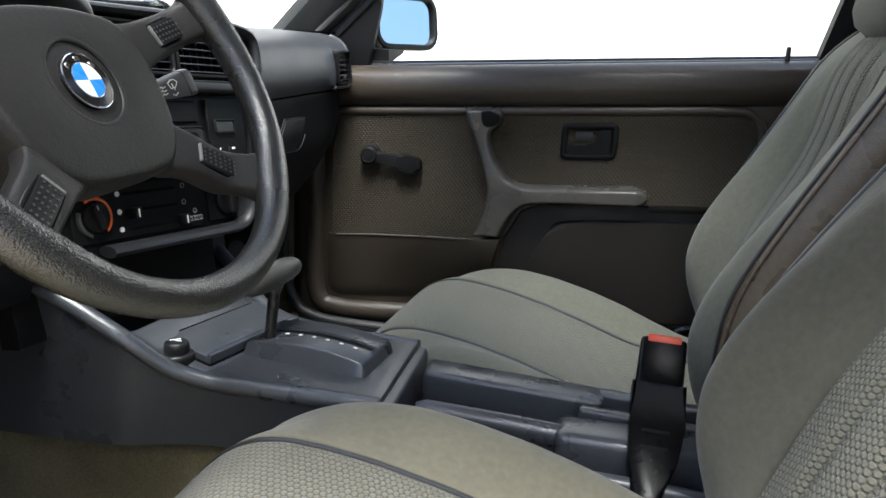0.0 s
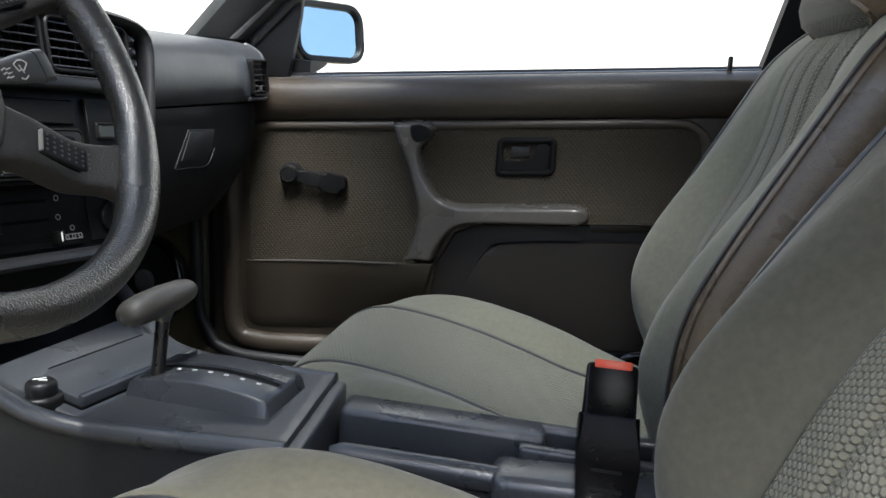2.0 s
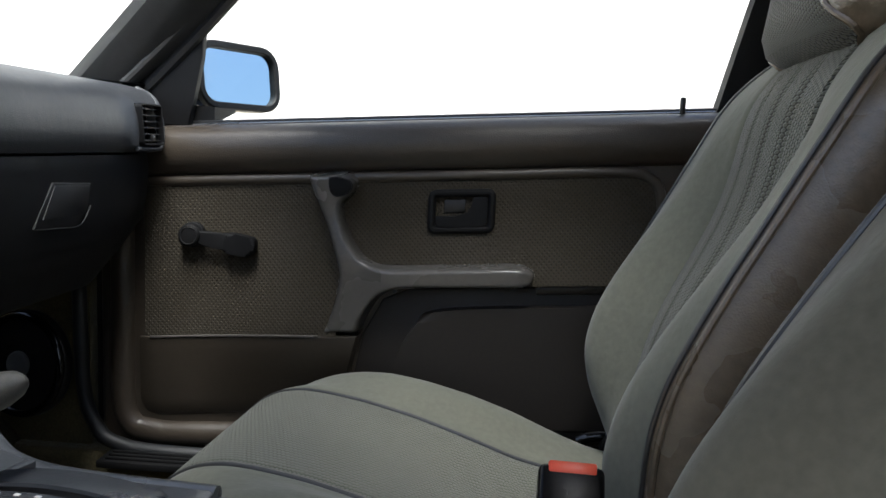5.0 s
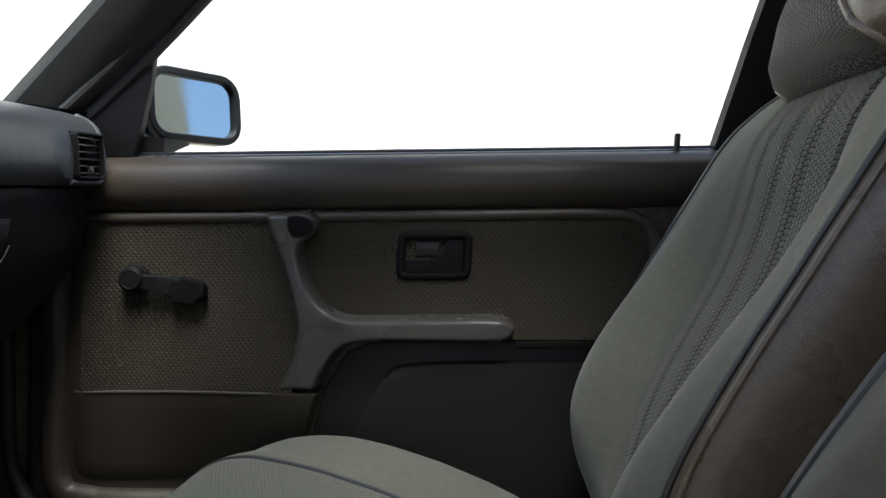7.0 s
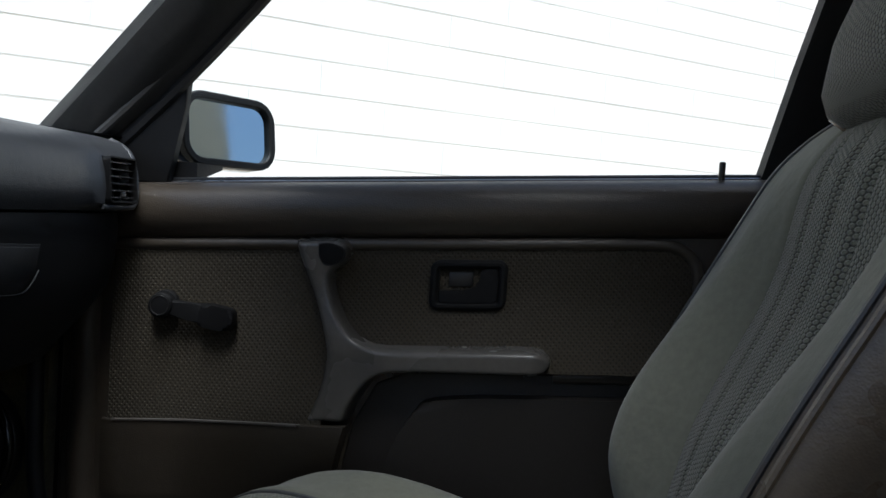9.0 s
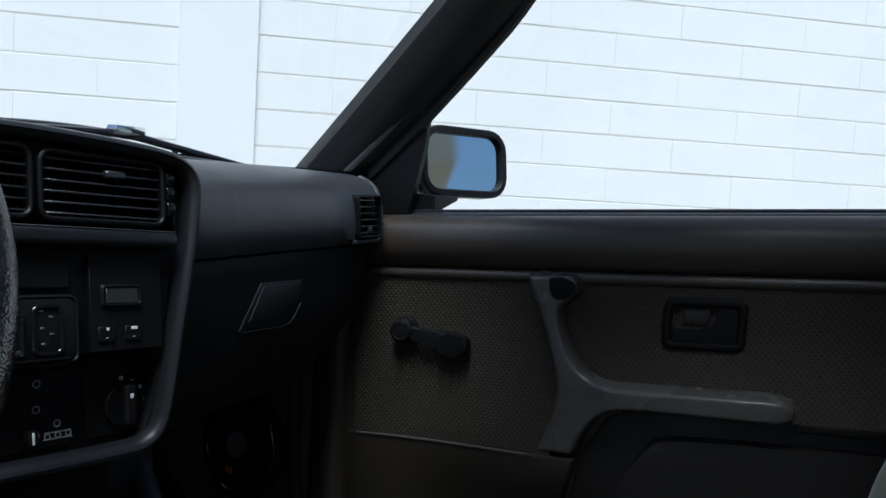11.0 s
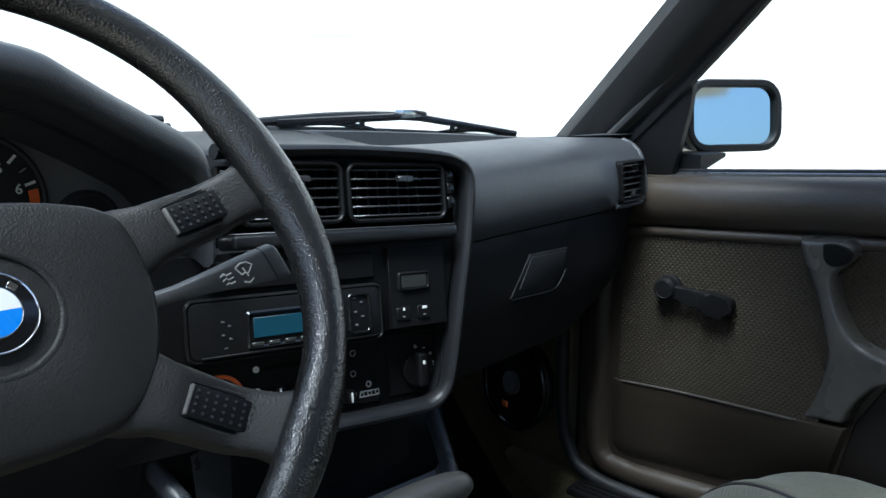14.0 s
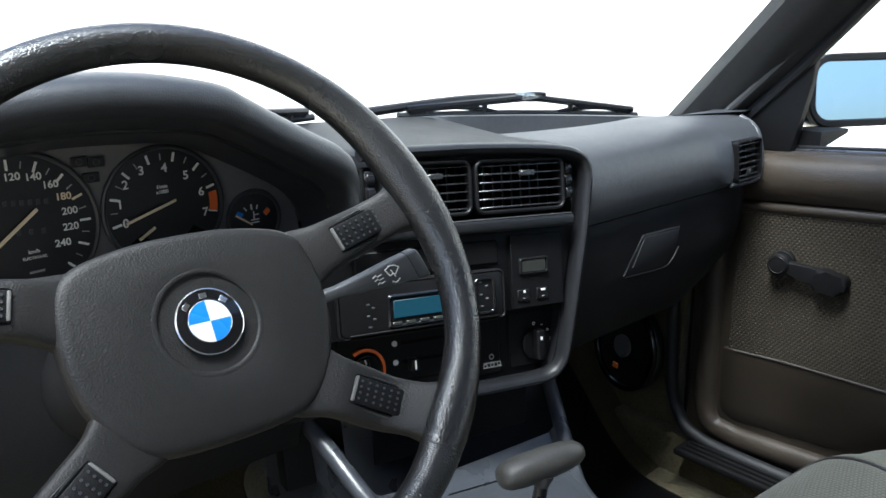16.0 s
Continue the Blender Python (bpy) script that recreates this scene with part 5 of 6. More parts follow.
# ---- centre console ----
console = thing("centre_console", (-0.3, 0.79, 0.3), "dark grey plastic centre console with sloping rails", "centre console")
near_flare = smooth_line([(-0.66, 0.676, 0.688), (-0.6, 0.68, 0.66), (-0.535, 0.684, 0.63), (-0.504, 0.686, 0.613), (-0.471, 0.691, 0.592), (-0.435, 0.704, 0.562), (-0.4, 0.713, 0.549), (-0.36, 0.7165, 0.5455), (-0.2, 0.7165, 0.5455)], 5)
part("side_panel", grid([[(p.x, p.y - 0.004, p.z), (p.x, p.y - 0.005, 0.52), (p.x, p.y - 0.008, 0.474)] for p in near_flare], thick=-0.008), CONSOLE, console)
part("rail", tube(near_flare, 0.0095, 12), CONSOLE, console, "rounded grey console rail")
flare = smooth_line([(-0.66, 1.085, 0.655), (-0.59, 1.05, 0.625), (-0.528, 1.014, 0.596), (-0.468, 0.972, 0.566), (-0.432, 0.945, 0.552), (-0.391, 0.916, 0.548), (-0.33, 0.897, 0.547), (-0.2, 0.883, 0.547)], 5)
part("rail", tube(flare, 0.0095, 12), CONSOLE, console, "rounded grey console rail")
part("side_panel", grid([[(p.x, p.y + 0.004, p.z), (p.x, p.y + 0.006, 0.45), (p.x, p.y + 0.012, 0.27)] for p in flare], thick=0.008), MATTE, console)
near_x, far_x = [[(p.x, p.y, p.z) for p in q] for q in (near_flare, flare)]
rows = []
for x in np.linspace(-0.485, -0.2045, 30):
    (ya, za), (yb, zb) = [[float(np.interp(x, [p[0] for p in q], [p[i] for p in q])) for i in (1, 2)] for q in (near_x, far_x)]
    za, zb = za + 0.0075, zb + 0.0075
    rows.append([(x, ya + (yb - ya) * f, za + (zb - za) * f - 0.016 * step(0.0, 0.09, f) * step(1.0, 0.93, f) * step(-0.37, -0.44, x)) for f in np.linspace(1, 0, 16)])
rows += [[(-0.2015, y, z - 0.0015) for _, y, z in rows[-1]], [(-0.2, y, z - 0.005) for _, y, z in rows[-1]], [(-0.2, y, 0.5) for _, y, _ in rows[-1]]]
part("deck", grid(rows), CONSOLE, console)
part("front_well", span(-0.7, -0.45, 0.72, 0.96, 0.44, 0.5, 0.004, 2), MATTE, console)
part("well_wall", grid([[(x - 0.035 * math.sin(math.pi * (y - 0.7) / 0.33), y, z) for y in np.linspace(0.7, 1.03, 16)] for x, z in ((-0.5, 0.49), (-0.515, 0.53), (-0.53, 0.59), (-0.54, 0.665))], thick=0.01), CONSOLE, console, "hollowed grey panel below the heater controls")
LID = pose(-0.418, 0.826, 0.561, 0, 7, -16.3)
part("lid_frame", span(-0.05, 0.046, -0.094, 0.094, -0.04, -0.003, 0.004, 3, LID), CONSOLE, console, "sloping grey border round the lid")
# black frame and strip paint the shade in the lid's gaps
part("lid_shadow_gap", frame_of(0.162, 0.08, 0.003, 0.002, 0.002, LID @ Matrix.Translation((-0.0, 0, -0.003)) @ pose(0, 0, 0, 0, 0, 90), 0.0004), HOLE_SHADE, console)
part("slide_lid", span(-0.0385, 0.034, -0.078, 0.078, -0.012, 0.006, 0.003, 2, LID), CONSOLE, console, "grey sliding tray lid")
part("lid_lip", span(0.03, 0.0385, -0.078, 0.078, -0.01, 0.0095, 0.003, 2, LID), CONSOLE, console)
part("lid_gap_shade", span(-0.036, -0.0325, -0.076, 0.07, 0.0, 0.0066, 0.001, 1, LID), HOLE_SHADE, console)
lighter = part("lighter_socket", disc(0.019, 0.014, 32, pose(-0.443, 0.738, 0.559), 0.004), BLACK, console, "black cigarette lighter")
part("lighter_knob", disc(0.014, 0.02, 28, pose(-0.443, 0.738, 0.569), 0.005), BLACK, lighter)
part("lighter_mark", span(-0.006, 0.006, -0.001, 0.001, 0, 0.001, 0.0003, 1, pose(-0.445, 0.739, 0.5792, 0, 0, 40)), DIALWHITE, lighter)
part("lighter_mark", span(-0.004, 0.004, -0.001, 0.001, 0, 0.001, 0.0003, 1, pose(-0.44, 0.737, 0.5792, 0, 0, 10)), DIALWHITE, lighter)

gate = thing("gear_selector", (-0.29, 0.8, 0.549), "automatic gear selector with grey T-handle on a raised gate", "gear selector")


GM = pose(-0.303, 0.813, 0, 0, 0, -7.3)


def arch(x):
    return 0.566 + 0.011 * (1 - (x / 0.085) ** 2)


rows = []
for x in (-0.0805, -0.0745, -0.073, -0.071, *np.linspace(-0.065, 0.065, 14), 0.071, 0.073, 0.0745, 0.0805):
    k = 0.003 * (step(-0.071, -0.0745, x) + step(0.071, 0.0745, x)) + 0.02 * (abs(x) > 0.08)
    z = arch(x)
    sd = 0.004 if abs(x) < 0.068 else 0.0
    rows.append([GM @ Vector((x, y, zz)) for y, zz in ((-0.0455, 0.545), (-0.04, z - 0.003 - k), (-0.0385, z - 0.001 - k), (-0.0365, z - k), (-0.0065, z - k), (-0.0055, z - k - sd), (0.0075, z - k - sd), (0.0085, z - k), (0.0365, z - k), (0.0385, z - 0.001 - k), (0.04, z - 0.003 - k), (0.0455, 0.545))])
part("gate_cover", caps(grid(rows)), CONSOLE, gate, "raised dark grey gate cover")
part("slot_brush", grid([[GM @ Vector((x, y, arch(x) - 0.0025)) for y in (-0.005, 0.007)] for x in np.linspace(-0.062, 0.066, 10)], thick=0.001), MATTE, gate, "dusty dark slot brush")
for k in range(6):
    x = -0.036 + 0.0175 * k
    part("letter_bar", span(-0.0024, 0.0024, -0.0017, 0.0017, 0, 0.001, 0.0003, 1, GM @ Matrix.Translation((x, -0.0115, arch(x) - 0.0004)) @ pose(0, 0, 0, 0, 8 * x / 0.08, 0)), DIALWHITE, gate, "white position letter")
lever = part("lever", tube([(-0.357, 0.793, 0.566), (-0.356, 0.808, 0.636)], 0.0068, 14), STEEL, gate, "bare steel lever")
rows = []
for f, w, h in ((0, 0.007, 0.005), (0.03, 0.013, 0.0105), (0.1, 0.0165, 0.0135), (0.25, 0.0185, 0.0155), (0.55, 0.0185, 0.016), (0.8, 0.0165, 0.0145), (0.93, 0.0135, 0.0115), (0.985, 0.01, 0.008), (1, 0.005, 0.004)):
    p = Vector((-0.376, 0.768, 0.638)).lerp(Vector((-0.35, 0.856, 0.645)), f)
    rows.append([p + Vector((1, -0.3, 0.1)).normalized() * w * math.cos(t) + Vector((0, 0, 1)) * h * math.sin(t) for t in [2 * math.pi * i / 18 for i in range(18)]])
handle = part("t_handle", caps(grid(rows, close_v=True)), KNOBGREY, gate, "worn grey T-handle")
part("handle_neck", tube([(-0.357, 0.805, 0.624), (-0.357, 0.808, 0.636)], [0.0078, 0.012], 14), KNOBGREY, handle)

rear = thing("handbrake_console", (0.1, 0.79, 0.3), "dark grey plastic rear console with tray and handbrake recess", "rear console")
part("base", span(-0.203, 0.45, 0.71, 0.862, 0.3, 0.49, 0.004, 2), BLACK, rear)
part("tray_corner", grid([[(-0.187 + 0.02 * (1 - math.sin(t)), y, 0.487 + 0.05 * (1 - math.cos(t))) for y in (0.725, 0.76, 0.8, 0.825)] for t in np.linspace(0, math.pi / 2, 8)]), CONSOLE, rear)
part("front_wall", prism([(0.71, 0.48), (0.886, 0.48), (0.886, 0.546), (0.712, 0.546)], 0.016, axes((-0.203, 0, 0), (0, 1, 0), (0, 0, 1), (1, 0, 0)), 0.006, 3), CONSOLE, rear)
RT = pose(0, 0, 0, 0, 2.6, 0)
part("far_rail", span(-0.203, 0.004, 0.82, 0.864, 0.44, 0.536, 0.006, 3, RT), CONSOLE, rear, "grey plastic console rail")
part("far_rail", span(0.11, 0.45, 0.8, 0.864, 0.44, 0.536, 0.006, 3, RT), CONSOLE, rear, "grey plastic console rail")
part("pocket_wall", span(-0.022, 0.45, 0.797, 0.811, 0.44, 0.5355, 0.004, 3, RT), CONSOLE, rear)
part("pocket_wall", span(-0.01, 0.45, 0.846, 0.864, 0.44, 0.5355, 0.005, 3, RT), CONSOLE, rear)
part("pocket_floor", span(-0.01, 0.15, 0.8, 0.86, 0.44, 0.502, 0.002, 2, RT), MATTE, rear)
part("tray_floor", span(-0.19, 0.0, 0.73, 0.83, 0.455, 0.487, 0.004, 2), CONSOLE, rear)
part("near_rail", tube(smooth_line([(-0.192, 0.735, 0.531), (-0.17, 0.722, 0.52), (-0.1, 0.716, 0.505), (0.1, 0.712, 0.5), (0.4, 0.712, 0.48)], 6), 0.008, 10), CONSOLE, rear)

brake = thing("handbrake", (0.05, 0.765, 0.49), "dark grey handbrake lever with pleated gaiter", "handbrake")
part("grip", tube(smooth_line([(-0.16, 0.77, 0.519), (-0.155, 0.77, 0.52), (-0.05, 0.768, 0.517), (0.0, 0.768, 0.514)], 5), [0.006] + [0.0125] * 15, 16, squash=1.1), CONSOLE, brake, "grey plastic handbrake grip")
part("sleeve", span(-0.02, 0.16, 0.742, 0.795, 0.478, 0.53, 0.01, 3), CONSOLE, brake)
part("button", disc(0.008, 0.012, 18, pose(-0.165, 0.77, 0.518, 0, 90, 0), 0.002), CHROME, brake, "shiny release button")
for k in range(5):
    part("pleat", span(-0.03 - 0.006 * k, 0.22, 0.728 - 0.005 * k, 0.8, 0.476 - 0.008 * k, 0.481 - 0.008 * k, 0.0024, 2), RUBBER, brake)

buckle = thing("seat_belt_buckle", (0.077, 0.7, 0.45), "black seat belt buckle with red release button", "seat belt buckle")
BK = axes((0.077, 0.7, 0.492), (1, -0.07, 0), (0.013, 0.15, 0.114), (0, -0.114, 0.15))
part("sheath", prism([(-0.031, 0.13), (0.025, 0.13), (0.027, 0.08), (0.023, 0.045), (0.01, 0.0), (-0.006, -0.006), (-0.018, 0.0), (-0.026, 0.045), (-0.029, 0.08)], 0.024, BK @ Matrix.Translation((0, 0, -0.012)), 0.005, 3), BUCKLE, buckle, "black plastic buckle sheath")
part("housing", span(-0.028, 0.0215, 0.12, 0.187, -0.009, 0.011, 0.005, 3, BK), BUCKLE, buckle)
part("release_button", span(-0.021, 0.0155, 0.1785, 0.189, -0.006, 0.0118, 0.002, 2, BK), REDP, buckle, "red plastic release button")
for k in range(2):
    part("letter_bar", span(-0.016, 0.012, 0.07 - 0.018 * k, 0.0735 - 0.018 * k, 0.0115, 0.0125, 0.0004, 1, BK), STACKBLACK, buckle)
part("strap", span(-0.012, 0.012, -0.14, 0.01, -0.003, 0.003, 0.001, 1, BK), BLACK, buckle)

speaker = thing("kick_speaker", (-0.7, 1.44, 0.41), "round black loudspeaker with shiny rim on the kick panel", "loudspeaker")
KM = axes((-0.704, 1.436, 0.477), (1, 0, 0), (0, 0, 1), (0, -1, 0)) @ pose(0, 0, 0, -6, -14, 0)
part("basket", disc(0.084, 0.02, 48, KM @ Matrix.Translation((0, 0, 0.0)), 0.004), BLACK, speaker)
part("rim", ring(0.077, 0.007, KM @ Matrix.Translation((0, 0, 0.012)), 48, 10), GLOSSBLACK, speaker, "glossy black rim")
part("cone", disc(0.07, 0.02, 48, KM @ Matrix.Translation((0, 0, 0.004)), 0, 0.02), BLACK, speaker)
part("dome", disc(0.021, 0.012, 28, KM @ Matrix.Translation((0, 0, 0.016)), 0.005), DOME, speaker, "grey centre dome")
part("badge", span(-0.007, 0.007, -0.005, 0.005, 0, 0.004, 0.001, 1, KM @ Matrix.Translation((-0.012, -0.042, 0.014))), ORANGE, speaker, "small orange badge")

# floor mat edge on the passenger side
toe_line = smooth_line([(-0.3, 0, 0.272), (-0.5, 0, 0.274), (-0.6, 0, 0.279), (-0.655, 0, 0.303), (-0.7, 0, 0.345), (-0.765, 0, 0.42), (-0.9, 0, 0.58), (-1.02, 0, 0.74)], 4)
part("mat", grid([[(p.x, y, p.z + 0.004 * (1 if 0.9 < y < 1.355 else 0)) for y in (0.895, 0.905, 1.1, 1.34, 1.35, 1.36)] for p in toe_line[2:]], thick=0.008), MATTE, thing("floor_mat", (-0.6, 1.13, 0.27), "dark rubber-edged floor mat on the passenger floor", "floor mat"))

# ---- seats ----
# backrest, as (height, distance back): the cloth panel, the crest of the bolsters and their outer edge
BACK_C = ((0.42, 0.185), (0.5, 0.192), (0.56, 0.205), (0.62, 0.219), (0.65, 0.228), (0.68, 0.24), (0.71, 0.254), (0.74, 0.268), (0.77, 0.282), (0.8, 0.292), (0.83, 0.3), (0.86, 0.305), (0.89, 0.311), (0.92, 0.322), (0.95, 0.342), (0.98, 0.368), (1.0, 0.39))
BACK_B = ((0.42, 0.21), (0.47, 0.19), (0.5, 0.177), (0.53, 0.163), (0.56, 0.155), (0.59, 0.151), (0.62, 0.156), (0.65, 0.165), (0.68, 0.18), (0.71, 0.197), (0.74, 0.216), (0.77, 0.236), (0.8, 0.255), (0.83, 0.272), (0.86, 0.286), (0.89, 0.302), (0.92, 0.319), (0.95, 0.345), (0.98, 0.375), (1.0, 0.395))
BACK_E = ((0.42, 0.215), (0.5, 0.19), (0.56, 0.178), (0.62, 0.18), (0.65, 0.185), (0.68, 0.194), (0.71, 0.207), (0.74, 0.221), (0.77, 0.236), (0.8, 0.252), (0.83, 0.267), (0.86, 0.283), (0.89, 0.298), (0.92, 0.315), (0.95, 0.342), (0.98, 0.375), (1.0, 0.395))
FLUTES = (-0.066, 0.0, 0.066)


def smooth_read(pairs, z):
    return sum(at_y(pairs, z + d) * w for d, w in ((-0.02, 0.12), (-0.01, 0.24), (0, 0.28), (0.01, 0.24), (0.02, 0.12)))


def back_x(u, z):
    """How far back the front of the backrest lies, u metres off its middle."""
    c, b, e = smooth_read(BACK_C, z), smooth_read(BACK_B, z), smooth_read(BACK_E, z)
    s = abs(u)
    x = c + 0.004 * step(0.05, 0.12, s)
    fade = step(0.47, 0.6, z) * (1 - step(0.9, 0.96, z))
    near = min(abs(u - q) for q in FLUTES)
    x += fade * (0.0075 * math.exp(-(near / 0.008) ** 2) - 0.002)
    if s > 0.125:
        k = step(0.125, 0.2, s)
        x = x + (b - x) * k
        x += 0.007 * math.exp(-((s - 0.128) / 0.006) ** 2)
    if s > 0.2:
        q = (s - 0.2) / 0.04
        x = b + (e + 0.003 - b) * q * q * (2 - q)
    return x


def half_width(z):
    return float(np.interp(z, [0.42, 0.9, 0.93, 0.95, 0.97, 0.985, 0.995], [1.0, 0.99, 0.965, 0.92, 0.82, 0.68, 0.5]))


# cushion, as (distance, height): along the piping, and along the crest of the bolsters
CUSH_P = ((-0.345, 0.36), (-0.338, 0.4), (-0.322, 0.44), (-0.292, 0.48), (-0.264, 0.506), (-0.24, 0.518), (-0.21, 0.523), (-0.175, 0.521), (-0.126, 0.514), (-0.06, 0.499), (0.005, 0.479), (0.069, 0.457), (0.15, 0.44), (0.26, 0.42))
CUSH_B = ((-0.345, 0.36), (-0.335, 0.405), (-0.318, 0.435), (-0.293, 0.46), (-0.255, 0.492), (-0.225, 0.508), (-0.19, 0.521), (-0.15, 0.528), (-0.11, 0.529), (-0.06, 0.522), (0.0, 0.508), (0.06, 0.489), (0.114, 0.467), (0.16, 0.45), (0.26, 0.43))


def cush_z(x, u):
    p, b = (sum(at_y(q, x + d) * w for d, w in ((-0.012, 0.12), (-0.006, 0.24), (0, 0.28), (0.006, 0.24), (0.012, 0.12))) for q in (CUSH_P, CUSH_B))
    s = abs(u)
    z = p - 0.01 * step(-0.2, 0.05, x) * (1 - step(0.0, 0.125, s))
    z += (b - p) * step(0.125, 0.195, s)
    z -= (1 - math.sqrt(max(1 - max((s - 0.195) / 0.05, 0) ** 2, 0))) * 0.045
    # soft folds in the panel towards the backrest
    z += 0.0022 * math.sin(2 * math.pi * (x + 0.55 * u) / 0.042) * step(-0.06, 0.06, x) * (1 - step(0.06, 0.12, s))
    return z - 0.004 * math.exp(-((s - 0.125) / 0.005) ** 2)


def seat(at, label, waffle_back, waffle_cush, velour=VELOUR, lean=0.0, set_back=0.0, sides=VELOUR):
    """A front seat: cushion, backrest with bolsters, piping, vinyl shell and head restraint."""
    st = thing("front_seat", at, label, "car seat", "front seats")
    X, Y, Z = at

    def put(n, rows_, m_, parent, l="", uv=False, thick=0.0):
        return part(n, grid([[(X + x, Y + y, Z + z) for x, y, z in r] for r in rows_], uv=uv, thick=thick), m_, parent, l)

    # cushion
    xs = list(np.linspace(-0.344, -0.2, 30)) + list(np.linspace(-0.19, 0.24, 34))

    def strip(us):
        return [[(x + 0.02 * (abs(u) / 0.245) ** 4 * step(-0.15, -0.34, x), u, cush_z(x, u)) for u in us] for x in xs]

    flat, side_u = np.linspace(-0.125, 0.125, 27), np.concatenate([np.linspace(0.125, 0.2, 14), np.linspace(0.205, 0.245, 10)])
    put("cushion", strip(-side_u[::-1]), velour, st, "smooth olive-grey velour cushion")
    put("far_bolster", strip(side_u), velour, st)
    put("centre_panel", strip(flat), waffle_cush, st, "waffle-woven olive-grey cloth panel", uv=True)
    for u in (-0.125, 0.125):
        part("piping", tube([(X + p[0][0], Y + u, Z + p[0][2] + 0.002) for p in strip((u,))], 0.0026, 8), PIPING, st, "dark piping")
    rows_ = strip((-0.245, 0.245))
    loop = [r[0] for r in rows_[::-1]] + strip(np.linspace(-0.24, 0.24, 20))[0] + [r[1] for r in rows_]
    put("skirt", [loop, [(x + 0.004, y * 1.004, min(z, 0.47) - 0.03) for x, y, z in loop], [(x + 0.012, y * 0.99, 0.32) for x, y, z in loop]], velour, st)
    # backrest
    zs = list(np.linspace(0.43, 0.93, 52)) + [0.94, 0.95, 0.958, 0.966, 0.974, 0.982, 0.989, 0.995]
    over = {z: 0.028 * step(0.955, 0.995, z) ** 2 for z in zs}

    def face(us):
        return [[(back_x(u, z) + over[z] + set_back + lean * (z - 0.58), u * half_width(z), z) for u in us] for z in zs]

    mid, edge_u = np.linspace(-0.128, 0.128, 53), np.concatenate([np.linspace(0.128, 0.2, 14), np.linspace(0.206, 0.24, 8)])
    put("backrest_panel", face(mid), waffle_back, st, "waffle-woven olive-grey cloth panel", uv=True)
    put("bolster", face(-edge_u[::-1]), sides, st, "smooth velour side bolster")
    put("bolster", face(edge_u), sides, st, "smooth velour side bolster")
    shell_rows = []
    for z, row in zip(zs, face((-0.24, 0.24))):
        (xa, ya, _), (xb, yb, _) = row
        rear_x = smooth_read(BACK_C, z) + set_back + lean * (z - 0.58) + 0.15 - 0.03 * step(0.6, 0.95, z) - 0.03 * step(0.955, 0.995, z)
        out = [(xb, yb, z)] + [(xb + (rear_x - xb) * f, yb + 0.016 * math.sin(math.pi * min(f * 1.25, 1)) ** 0.7, z) for f in (0.06, 0.14, 0.26, 0.42, 0.6, 0.76, 0.9)]
        inn = [(xa + (rear_x - xa) * f, ya - 0.016 * math.sin(math.pi * min(f * 1.25, 1)) ** 0.7, z) for f in (0.9, 0.76, 0.6, 0.42, 0.26, 0.14, 0.06)] + [(xa, ya, z)]
        back = [(rear_x, yb * (1 - 2 * f), z) for f in np.linspace(0.04, 0.96, 12)]
        shell_rows.append(out + back + inn)
    put("back_shell", shell_rows, VINYL_SEAT, st, "brown grained vinyl back shell")
    for u in (-0.128, 0.128):
        part("piping", tube([(X + p[0][0] - 0.002, Y + p[0][1], Z + p[0][2]) for p in face((u,))], 0.0025, 8), PIPING, st, "dark piping")
    for u in (-0.24, 0.24):
        part("edge_piping", tube([(X + p[0][0] - 0.001, Y + p[0][1], Z + p[0][2]) for p in face((u,))], 0.0024, 8), PIPING, st, "dark edge piping")
        part("shell_bead", tube([(X + p[0][0] + 0.0055, Y + p[0][1] + math.copysign(0.0045, u), Z + p[0][2]) for p in face((u,))], 0.003, 8), VINYL_SEAT, st)
    # head restraint
    hz, hw, ht = (0.945, 0.949, 0.96, 0.98, 1.03, 1.085, 1.12, 1.13), (0.1, 0.122, 0.141, 0.152, 0.157, 0.15, 0.13, 0.1), (0.02, 0.036, 0.052, 0.062, 0.066, 0.058, 0.042, 0.02)
    front, rear_side, near_edge, far_edge = [], [], [], []
    for z in (0.945, 0.947, 0.95, 0.955, 0.96, 0.966, 0.972, 0.98, 0.99, 1.0, 1.012, 1.025, 1.04, 1.06, 1.085, 1.1, 1.112, 1.12, 1.126, 1.13):
        w, t = float(np.interp(z, hz, hw)), float(np.interp(z, hz, ht))
        cx = 0.375 + (z - 0.98) * 0.22 + set_back + lean * (z - 0.58)
        # the cloth front ends in a curved seam, with a vinyl gusset on the inner side
        near = float(np.interp(z, (0.955, 0.963, 0.971, 0.982, 0.997, 1.011, 1.09, 1.12), (27.4, 26.4, 24.9, 23.6, 22.6, 22.0, 22.2, 24.0)))

        def at_k(k):
            q = 2 * math.pi * k / 40
            return (X + cx + t * math.copysign(abs(math.cos(q)) ** 0.6, math.cos(q)), Y + w * math.copysign(abs(math.sin(q)) ** 0.6, math.sin(q)), Z + z)

        front.append([at_k(k) for k in np.linspace(13, near, 20)])
        rear_side.append([at_k(k) for k in np.linspace(near, 53, 34)])
        near_edge.append(at_k(near))
        far_edge.append(at_k(13))
    head = part("head_restraint", caps(grid(front, uv=True)), WAFFLE_HEAD, st, "waffle-woven head restraint")
    part("head_back", caps(grid(rear_side)), VINYL_SEAT, head, "brown vinyl back and side")
    for edge in (near_edge, far_edge):
        part("head_piping", tube(edge, 0.0032, 8), VINYL_SEAT, head)
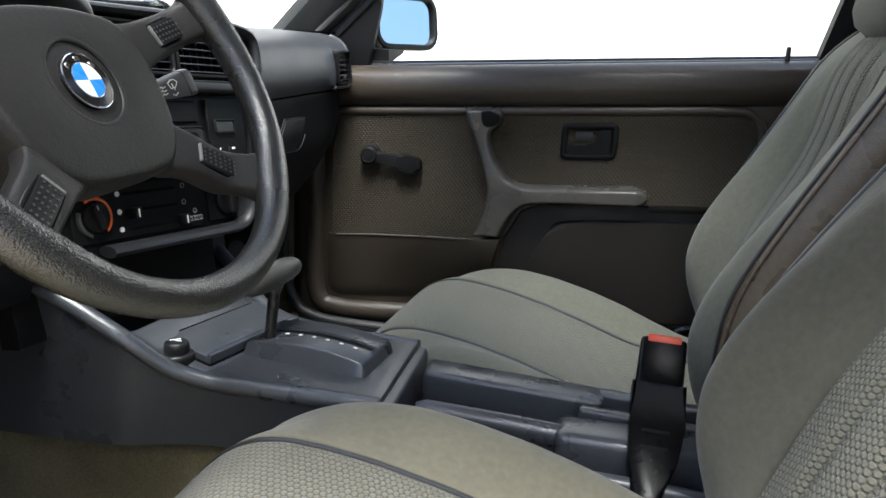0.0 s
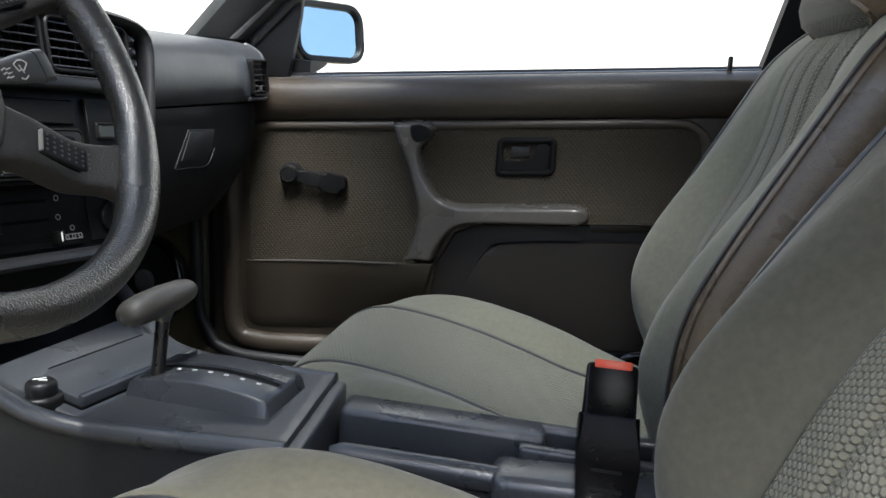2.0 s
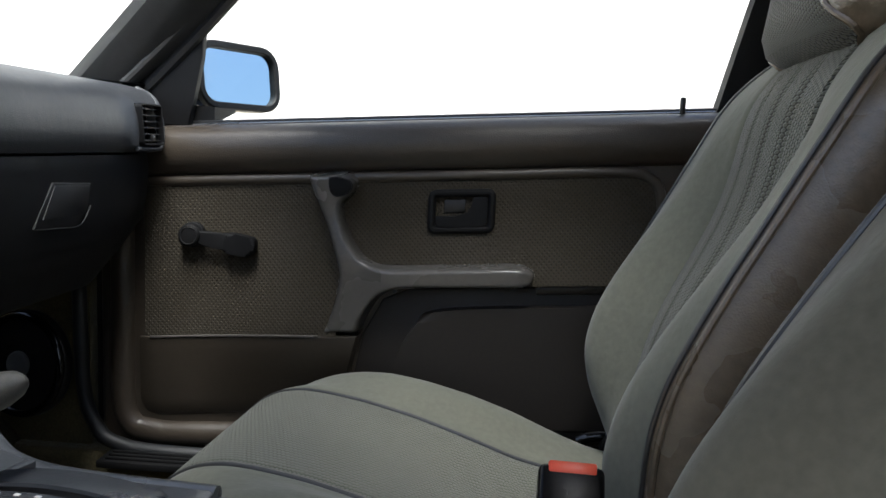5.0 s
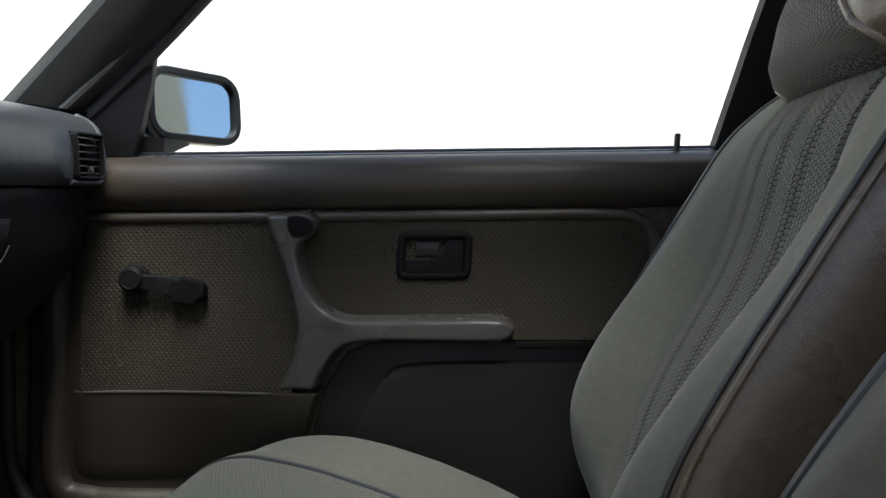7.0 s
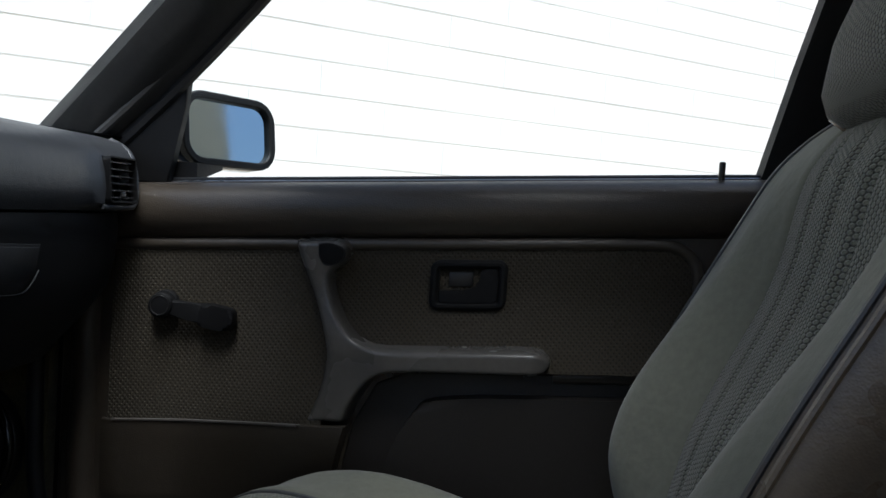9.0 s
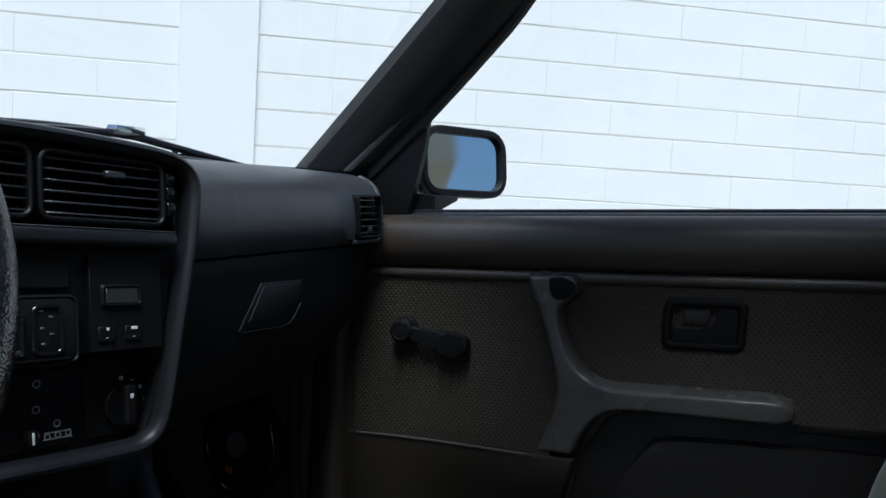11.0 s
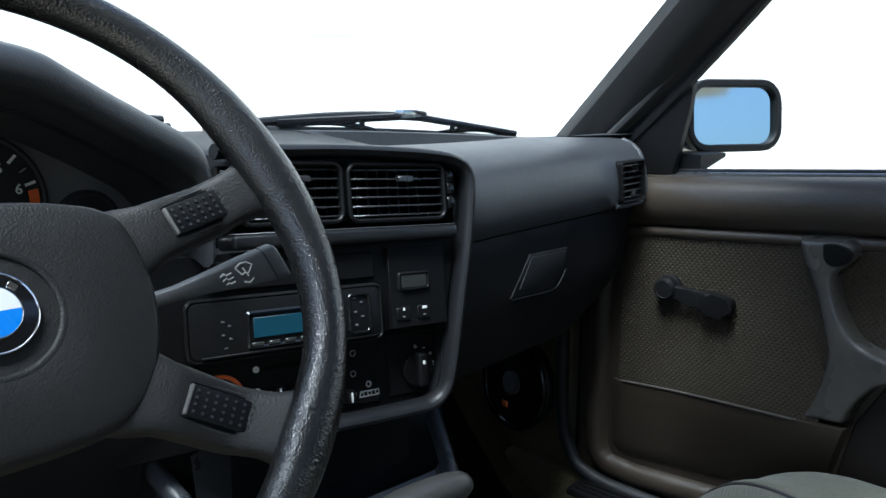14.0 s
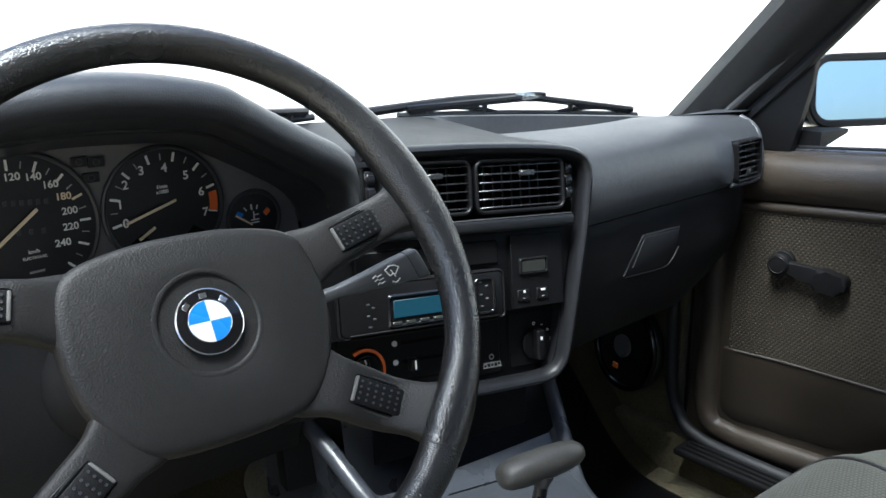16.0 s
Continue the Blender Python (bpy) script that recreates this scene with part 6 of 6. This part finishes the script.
    for y in (-0.06, 0.06):
        part("head_post", tube([(X + 0.38, Y + y, Z + 0.93), (X + 0.385, Y + y, Z + 0.99)], 0.006, 10), CHROME, head)
    part("seat_rail", span(X - 0.2, X + 0.25, Y - 0.2, Y - 0.17, 0.27, Z + 0.34, 0.003), BLACK, st)
    part("seat_rail", span(X - 0.2, X + 0.25, Y + 0.17, Y + 0.2, 0.27, Z + 0.34, 0.003), BLACK, st)
    rec = part("recliner", disc(0.03, 0.02, 24, Matrix.Translation((X + 0.215, Y + 0.255, Z + 0.43)) @ pose(0, 0, 0, 90, 0, 0), 0.004), BLACK, st, "black recliner wheel")
    part("recliner_lever", tube(smooth_line([(X + 0.155, Y + 0.258, Z + 0.435), (X + 0.17, Y + 0.258, Z + 0.443), (X + 0.2, Y + 0.258, Z + 0.447), (X + 0.225, Y + 0.257, Z + 0.444)], 4), 0.008, 10), GLOSSBLACK, rec)
    return st


seat((-0.017, 1.118, 0.0), "olive-grey cloth front passenger seat with dark piping", WAFFLE_FINE, WAFFLE_SEAT).rotation_euler.z = radians(-4.5)
# backrest sides take the velour copy with shade painted in
seat((-0.042, 0.47, 0.043), "olive-grey cloth driver's seat with sun-faded cushion and dark piping", WAFFLE, WAFFLE, VELOUR_WORN, 0.14, -0.006, VELOUR_SHADED)

# ---- blocks of the outside wall, last ----
def block_mesh(w, h, d=0.03, r=0.0015):
    bm = box(w, h, d, r, 1)
    me = bpy.data.meshes.new("block")
    bm.to_mesh(me)
    bm.free()
    me.materials.append(WHITEBLOCK)
    return me


GAP = 0.008
full = block_mesh(BLOCK - 0.0015, COURSE - GAP)
halfb = block_mesh(BLOCK / 2 - 0.0015, COURSE - GAP)
count = 0
rest = []
for j in range(21):
    zc = SHIFT + (j + 0.5) * COURSE
    for sgn in (-1, 1):
        a = 0.2
        first = True
        while a < (8.6 if sgn < 0 else 10.6):
            half_first = first and (j % 2 == 0)
            w = BLOCK / 2 if half_first else BLOCK
            q = Matrix.Translation((sgn * (a + w / 2), zc, -0.015 + random.uniform(-0.0008, 0.0008)))
            near = 0.3 < zc < 3.0 and -3.2 < sgn * a < 6.5
            if near and count < 300:
                ob = new("block", halfb if half_first else full)
                ob.parent = block_wall
                ob.matrix_local = Matrix.Translation(-block_wall.location) @ WM @ q
                count += 1
            else:
                rest.append((w, q))
            a += w
            first = False
bms = [box(w - 0.0015, COURSE - GAP, 0.03, 0, 1, WM @ q) for w, q in rest]
tagged(part("far_blocks", join(*bms), WHITEBLOCK, block_wall), kind="stuff")

far = thing("far_building", (32, -12, 0), "raised tan building on posts behind the car", "building")
part("upper_storey", span(29.4, 36.2, -30.2, 4.95, 8.0, 13.0, 0.02, 1), STUCCO, far, "tan rendered upper storey")
part("roof", span(29.2, 36.4, -30.4, 5.1, 13.0, 13.3, 0.02, 1), HEADLINER, far)
for y in (-29.5, -22, -14, -7):
    part("post", span(29.6, 30.0, y - 0.2, y + 0.2, 0, 8.0, 0.02, 1), WHITEBLOCK, far)

# unseen wall, added to close the yard and limit light from that side
yard = thing("added_yard_wall", (0, -7.4, 0), "plain tan wall, unseen, added on the driver's side to shape the light", "wall", kind="structure")
part("wall", span(-14, 16, -7.7, -7.4, 0, 2.4, 0.02, 1), STUCCO, yard)
